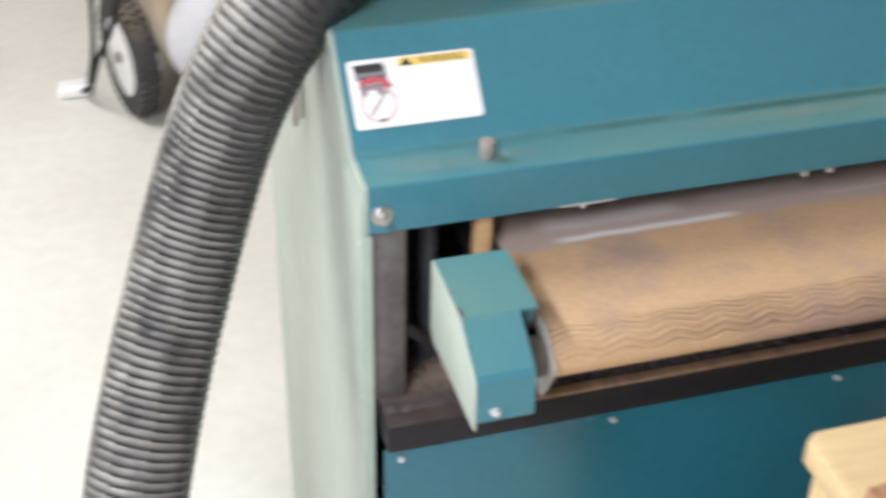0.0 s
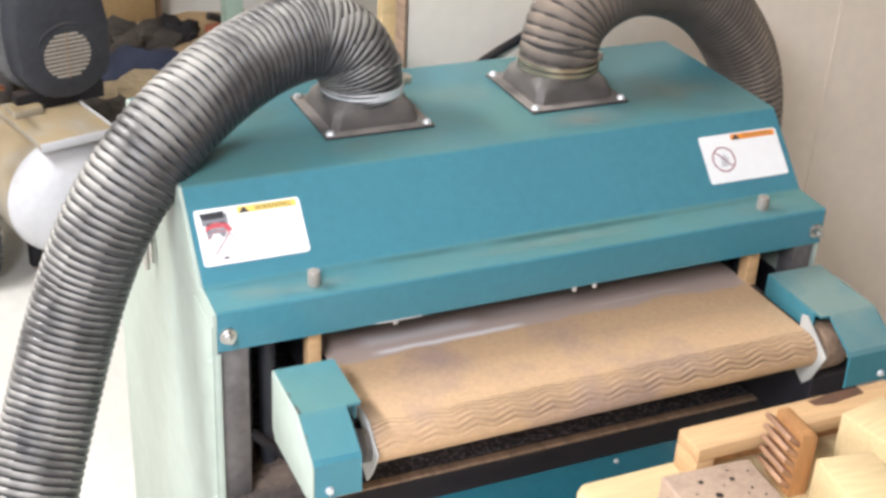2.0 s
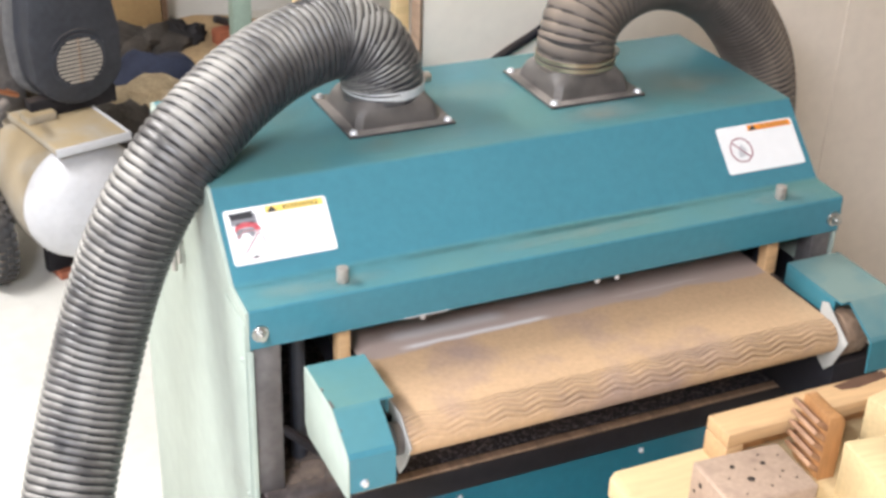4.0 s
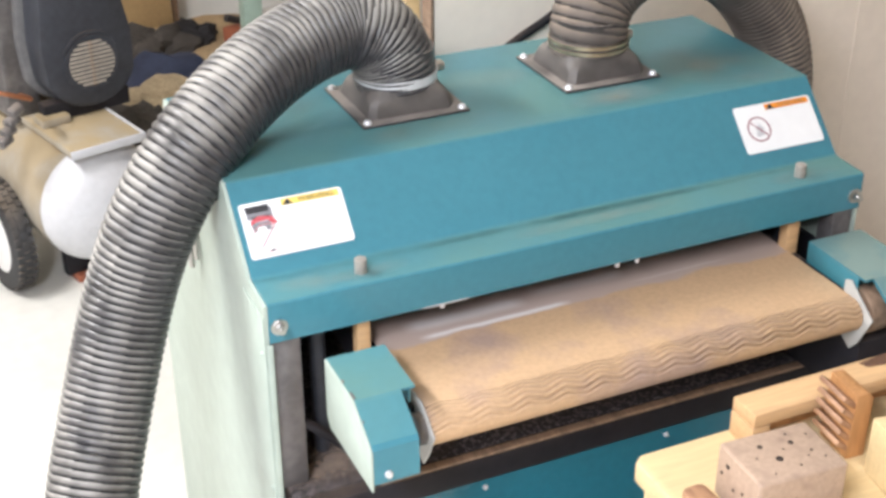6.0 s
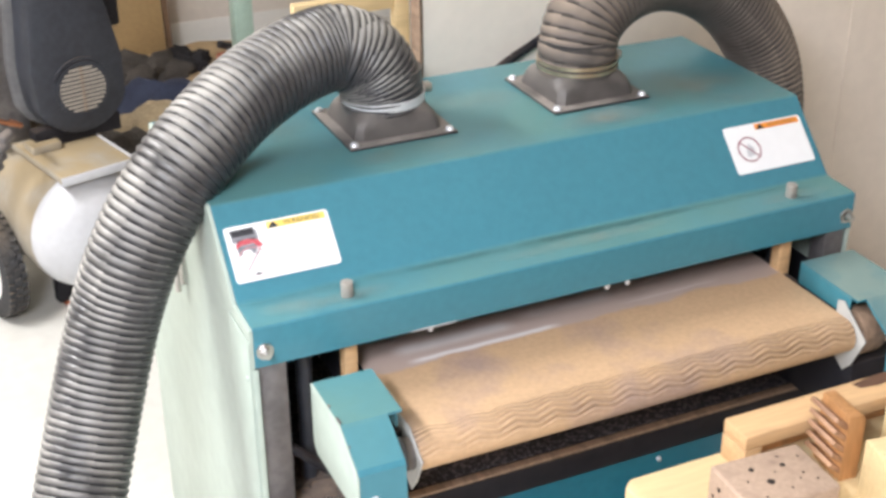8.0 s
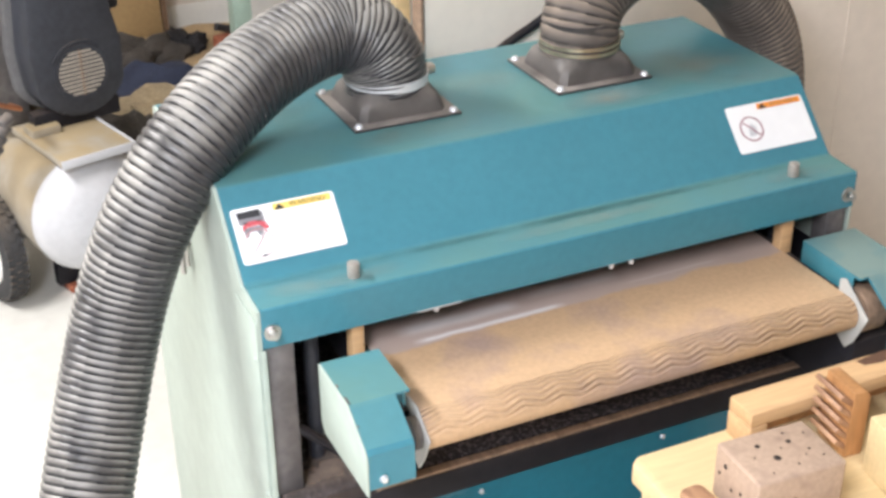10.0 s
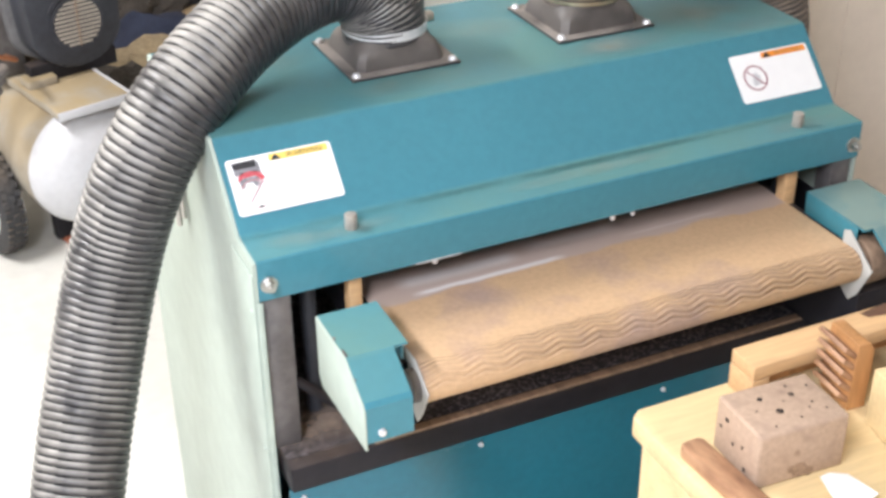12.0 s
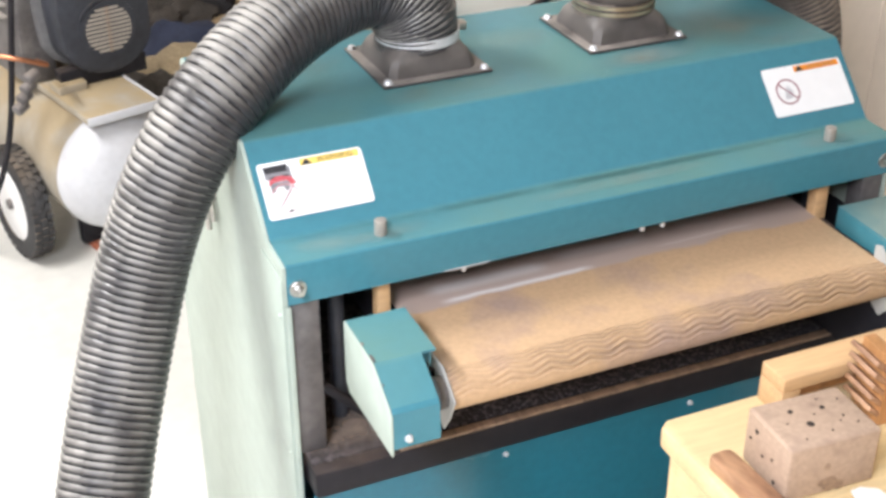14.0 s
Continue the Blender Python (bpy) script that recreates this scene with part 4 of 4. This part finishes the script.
offcut = thing("wood_offcut", (0.44, -0.47, TZ), "pale wooden offcut standing on the stand", "wood offcut", "offcuts", rz=-8)
part("body", box(0, 0.06, -0.05, 0.035, 0, 0.062, 0.003), WOOD_PALE, offcut)
copy_thing(offcut, pose(0.52, -0.42, TZ, 0, 0, 10))
paper = thing("paper_scrap", (0.350, -0.490, TZ), "crumpled white scrap of paper", "paper")
pb = prism([(0, 0), (0.012, 0.002), (0.026, -0.005), (0.029, -0.04), (0.008, -0.047), (-0.012, -0.038)], "z", 0.006, 0.008, 0)
for v in pb.verts:
    v.co.z += 0.006 * noise.noise(v.co * 60) + 0.004
part("sheet", pb, PAPER, paper)


# ---- the air compressor ----
comp = thing("air_compressor", (0.08, 1.84, 0), "grey wheeled air compressor with a dark slate belt guard, dusty", "air compressor", rz=15)
TR, TC = 0.158, 0.262


def lathe(prof, seg=48, x=0.0):
    bm2 = bmesh.new()
    loops = [[bm2.verts.new((x + r * math.cos(2 * math.pi * k / seg), y, TC + r * math.sin(2 * math.pi * k / seg))) for k in range(seg)] for r, y in prof]
    for a, b2 in zip(loops, loops[1:]):
        for k in range(seg):
            bm2.faces.new((a[k], a[(k + 1) % seg], b2[(k + 1) % seg], b2[k]))
    return bm2


TX = 0.03
part("tank", lathe([(TR, 0.012), (TR + 0.001, 0.02), (TR, 0.03), (TR, 0.86), (0.13, 0.91), (0.001, 0.94)], x=TX), TANK, comp, "dusty grey steel tank")
part("tank_end", lathe([(0.001, -0.075), (0.05, -0.072), (0.10, -0.055), (0.135, -0.03), (0.152, -0.005), (TR - 0.0005, 0.0125)], x=TX), TANK_END, comp, "bright pale grey domed tank end")
part("platform", box(-0.05, 0.135, -0.05, 0.62, TC + TR - 0.006, TC + TR + 0.014, 0.003), TANK, comp, "dusty steel platform")
part("platform_rim", box(-0.055, 0.14, -0.054, -0.0505, TC + TR - 0.004, TC + TR + 0.018, 0.001), TANK_END, comp, "bright platform edge")
part("platform_rim", box(0.1355, 0.139, -0.05, 0.62, TC + TR - 0.004, TC + TR + 0.018, 0.001), TANK_END, comp)
part("foot_bracket", box(-0.04, 0.10, 0.12, 0.15, 0.02, TC - TR + 0.02, 0.004), BLACK_STEEL, comp)
part("foot_pad", box(-0.02, 0.16, 0.10, 0.16, 0.0, 0.022, 0.004), BRICK_RED, comp, "rusty red foot board")


def guard_outline(k=1.0):
    pts = []
    for i in range(13):
        a = radians(200 + i * 140 / 12)
        pts.append((0.0 + 0.126 * k * math.cos(a), 0.0 + 0.118 * k * math.sin(a)))
    pts += [(0.121 * k, 0.06), (0.078 * k, 0.27), (0.050 * k, 0.5), (-0.085 * k, 0.5), (-0.108 * k, 0.27), (-0.127 * k, 0.06)]
    return pts


gx, gz, gy = 0.106, 0.572, 0.13
gm = Matrix.Translation((gx, gy, gz))
bm = prism(guard_outline(), "y", 0.0, 0.10, 0.018)
bm.transform(gm)
bguard = part("belt_cover", bm, SLATE, comp, "dark slate plastic belt cover")
bm = prism([(u * 1.04 - 0.016, v * 1.01) for u, v in guard_outline()], "y", 0.085, 0.14, 0.012)
bm.transform(gm)
part("cover_back", bm, SLATE_DUSTY, bguard, "dusty grey rear half of the cover")
bm = disc_ring((0, 0), 0.060, 0.072, -0.006, 0.004, 40)
bm.transform(gm @ Matrix.Rotation(radians(90), 4, "X"))
part("grille_rim", bm, SLATE, bguard)
bm = cyl((gx, gy + 0.001, gz), (gx, gy - 0.001, gz), 0.0605, 36)
part("grille_back", bm, INK, bguard)
for k in range(11):
    z = -0.052 + k * 0.0104
    hw = math.sqrt(max(0.0603 ** 2 - z * z, 0))
    part("grille_slat", box(gx - hw, gx + hw, gy - 0.005, gy - 0.0015, gz + z - 0.0028, gz + z + 0.0028, 0), LOUVRE, bguard)
bm = disc_ring((0, 0), 0.076, 0.082, -0.004, 0.004, 40)
for v in [v for v in bm.verts if v.co.y < 0.03]:
    bm.verts.remove(v)
bm.transform(gm @ Matrix.Rotation(radians(90), 4, "X"))
part("cover_rib", bm, SLATE, bguard)
part("grille_spine", box(gx - 0.0015, gx + 0.0015, gy - 0.0060, gy - 0.0015, gz - 0.058, gz + 0.058, 0), WOOD_BROWN, bguard)
part("cover_stay", box(gx - 0.150, gx - 0.075, gy - 0.006, gy + 0.05, TC + TR + 0.014, TC + TR + 0.036, 0.004), TANK, comp, "pale mounting bracket")
part("cover_stay", box(gx - 0.13, gx + 0.10, gy + 0.02, gy + 0.06, TC + TR + 0.014, gz - 0.09, 0.004), BLACK_STEEL, comp)
part("pump", box(gx - 0.19, gx - 0.10, gy + 0.10, gy + 0.30, TC + TR + 0.014, 0.82, 0.015), DULL_STEEL, comp, "dull cast pump")
for k in range(7):
    part("pump_fin", box(gx - 0.205, gx - 0.09, gy + 0.15, gy + 0.31, 0.60 + k * 0.03, 0.606 + k * 0.03, 0.001), PIN, comp)
part("air_filter", box(0.205, 0.262, 0.20, 0.30, 0.685, 0.90, 0.01), BLACK_STEEL, comp, "black air filter housing")
part("filter_stay", box(0.10, 0.21, 0.235, 0.265, 0.72, 0.75, 0.003), BLACK_STEEL, comp)
part("motor", cyl((gx - 0.02, gy + 0.14, 0.55), (gx - 0.02, gy + 0.42, 0.55), 0.085, 32, bevel=0.01), SLATE, comp, "dark motor")
part("copper_pipe", tube([(-0.20, 0.05, 0.60), (-0.16, 0.02, 0.59), (-0.10, 0.03, 0.56), (-0.09, 0.12, 0.54)], lambda i, a: 0.006, 0.01, 10), COPPER, comp)
for k in range(4):
    part("fitting", cyl((-0.20 + k * 0.012, 0.0, 0.48 + k * 0.022), (-0.17 + k * 0.012, 0.01, 0.49 + k * 0.022), 0.014, 12, bevel=0.002), DULL_STEEL, comp, "metal valve fitting")


def wheel(at):
    """A tyre with a block tread on a white rim, axle along x."""
    bm2 = bmesh.new()
    seg, prof = 56, [(0.098, -0.026), (0.125, -0.029), (0.140, -0.022), (0.146, 0.0), (0.140, 0.022), (0.125, 0.029), (0.098, 0.026)]
    loops = [[bm2.verts.new((x, r * math.cos(2 * math.pi * k / seg), r * math.sin(2 * math.pi * k / seg))) for k in range(seg)] for r, x in prof]
    for i in range(len(prof)):
        a, b2 = loops[i], loops[(i + 1) % len(prof)]
        for k in range(seg):
            bm2.faces.new((a[k], a[(k + 1) % seg], b2[(k + 1) % seg], b2[k]))
    for row, x in enumerate((-0.018, 0.0, 0.018)):
        for k in range(38):
            a = 2 * math.pi * (k + 0.5 * (row % 2)) / 38
            box(x - 0.007, x + 0.007, -0.007, 0.007, 0.138, 0.149 if row == 1 else 0.146, 0, bm=bm2, m=Matrix.Rotation(a, 4, "X"))
    bm2.transform(Matrix.Translation(at))
    w = part("wheel", bm2, TYRE, comp, "black block-tread tyre")
    rim = cyl((at[0] - 0.024, at[1], at[2]), (at[0] + 0.024, at[1], at[2]), 0.1, 40, bevel=0.006)
    part("rim", rim, LABEL, w, "white plastic rim")
    part("hub", cyl((at[0] - 0.034, at[1], at[2]), (at[0] + 0.034, at[1], at[2]), 0.014, 16, bevel=0.003), DULL_STEEL, w)
    return w


wheel((-0.156, 0.211, 0.149))
wheel((0.216, 0.211, 0.149))
part("axle", cyl((-0.158, 0.211, 0.149), (0.218, 0.211, 0.149), 0.008, 12), DULL_STEEL, comp)

lead = thing("power_lead", (-0.256, 2.11, 0.0), "black power lead with a white plug lying beside the compressor", "power lead")
bm = tube([(-0.03, 1.90, 1.0), (-0.074, 1.90, 0.705), (-0.117, 1.90, 0.432), (-0.158, 1.90, 0.285), (-0.20, 1.92, 0.19), (-0.225, 2.0, 0.08), (-0.245, 2.08, 0.025)], lambda i, a: 0.0075, 0.01, 10)
bm.transform(Matrix.Translation((0.256, -2.11, 0)))
part("cable", bm, BLACK_STEEL, lead)
bm = box(-0.05, 0.03, -0.025, 0.03, 0.0, 0.035, 0.012, 3)
part("plug", bm, LABEL, lead, "white plastic plug")
bm = tube([(-0.19, 1.98, 0.42), (-0.205, 2.0, 0.2), (-0.23, 2.06, 0.05)], lambda i, a: 0.006, 0.01, 10)
bm.transform(Matrix.Translation((0.256, -2.11, 0)))
part("cable", bm, BLACK_STEEL, lead)


# ---- clutter behind ----
def mound(name, at, size, mat, label, category, rz=0, seed=0, rough=0.35, kind=""):
    """A crumpled heap resting on the floor."""
    bm2 = bmesh.new()
    bmesh.ops.create_icosphere(bm2, subdivisions=4, radius=1)
    for v in bm2.verts:
        d = 1 + rough * noise.noise(v.co * 1.7 + Vector((seed, 0, 0))) + rough * 0.5 * noise.noise(v.co * 4.5 + Vector((0, seed, 0)))
        v.co = Vector((v.co.x * size[0] * d, v.co.y * size[1] * d, max(v.co.z, -0.25) * size[2] * d + 0.25 * size[2]))
        v.co.z = max(v.co.z, 0.0)
    ob = mesh_object(name, bm2, mat)
    ob.matrix_world = pose(*at, 0, 0, rz)
    return tagged(ob, label, category, kind=kind)


mound("sawdust_drift", (0.75, 3.2, -0.005), (0.75, 0.6, 0.05), DUSTY_FLOOR, "drift of tan sawdust on the floor", "sawdust", seed=3, kind="stuff")
mound("grey_rag", (0.60, 3.46, 0.0), (0.16, 0.12, 0.10), CLOTH_DARK, "crumpled grey-brown rag on the floor", "rag", seed=5, rough=0.5)
mound("black_rag", (0.76, 3.50, 0.0), (0.10, 0.10, 0.10), CLOTH_BLACK, "crumpled black rag on the floor", "rag", seed=9, rough=0.5)
mound("blue_cloth", (0.54, 2.98, 0.03), (0.19, 0.07, 0.14), CLOTH_BLUE, "folded dark blue cloth", "cloth", rz=-28, seed=12, rough=0.2)
mound("canvas_sheet", (0.50, 2.78, 0.0), (0.18, 0.11, 0.15), CANVAS, "tan crumpled canvas heap", "canvas", rz=-20, seed=17, rough=0.55)
mound("canvas_sheet", (0.36, 2.62, 0.0), (0.13, 0.12, 0.13), CLOTH_DARK, "brown crumpled canvas heap", "canvas", seed=23, rough=0.55)
card = thing("cardboard_sheet", (0.44, 3.80, 0.0), "large tan cardboard sheet standing against the wall", "cardboard")
part("sheet", prism([(0.0, 0.0), (0.312, 0.0), (0.298, 0.55), (0.0, 0.55)], "y", 0.0, 0.012, 0.002), CARD, card)
part("batten", prism([(0.318, 0.0), (0.340, 0.0), (0.326, 0.56), (0.304, 0.56)], "y", 0.014, 0.030, 0.002), WOOD_BROWN, card, "brown wooden batten behind the sheet")
board = thing("board", (0.62, 2.98, 0.0), "loose tan plywood board on the floor", "board", rz=14)
part("sheet", box(0, 0.45, 0, 0.28, 0.03, 0.042, 0.002), WOOD_TAN, board)
part("batten", box(0.02, 0.43, 0.1, 0.14, 0.0, 0.03, 0.002), WOOD_TAN, board)
tool = thing("red_tool", (0.86, 3.35, 0.0), "rusty red hand tool with a black handle", "tool", rz=15)
part("body", box(0, 0.18, 0, 0.07, 0.05, 0.12, 0.015), BRICK_RED, tool)
part("handle", tube([(0.0, 0.03, 0.16), (0.07, 0.03, 0.14), (0.14, 0.03, 0.18)], lambda i, a: 0.014, 0.01, 10), INK, tool)
pole = thing("teal_post", (0.735, 2.55, 0.0), "pale mint green painted steel post", "post")
part("shaft", box(-0.046, 0.010, -0.03, 0.03, 0, 2.62, 0.004), MINT, pole)
stick = thing("trestle", (0.560, 0.93, 0.0), "pale wooden upright with a crossbar beside the wall", "trestle")
part("shaft", box(-0.014, 0.014, -0.012, 0.012, 0, 1.6, 0.002), WOOD_PALE, stick)
part("crossbar", box(-0.20, -0.0145, -0.010, 0.010, 1.022, 1.050, 0.002), WOOD_PALE, stick)
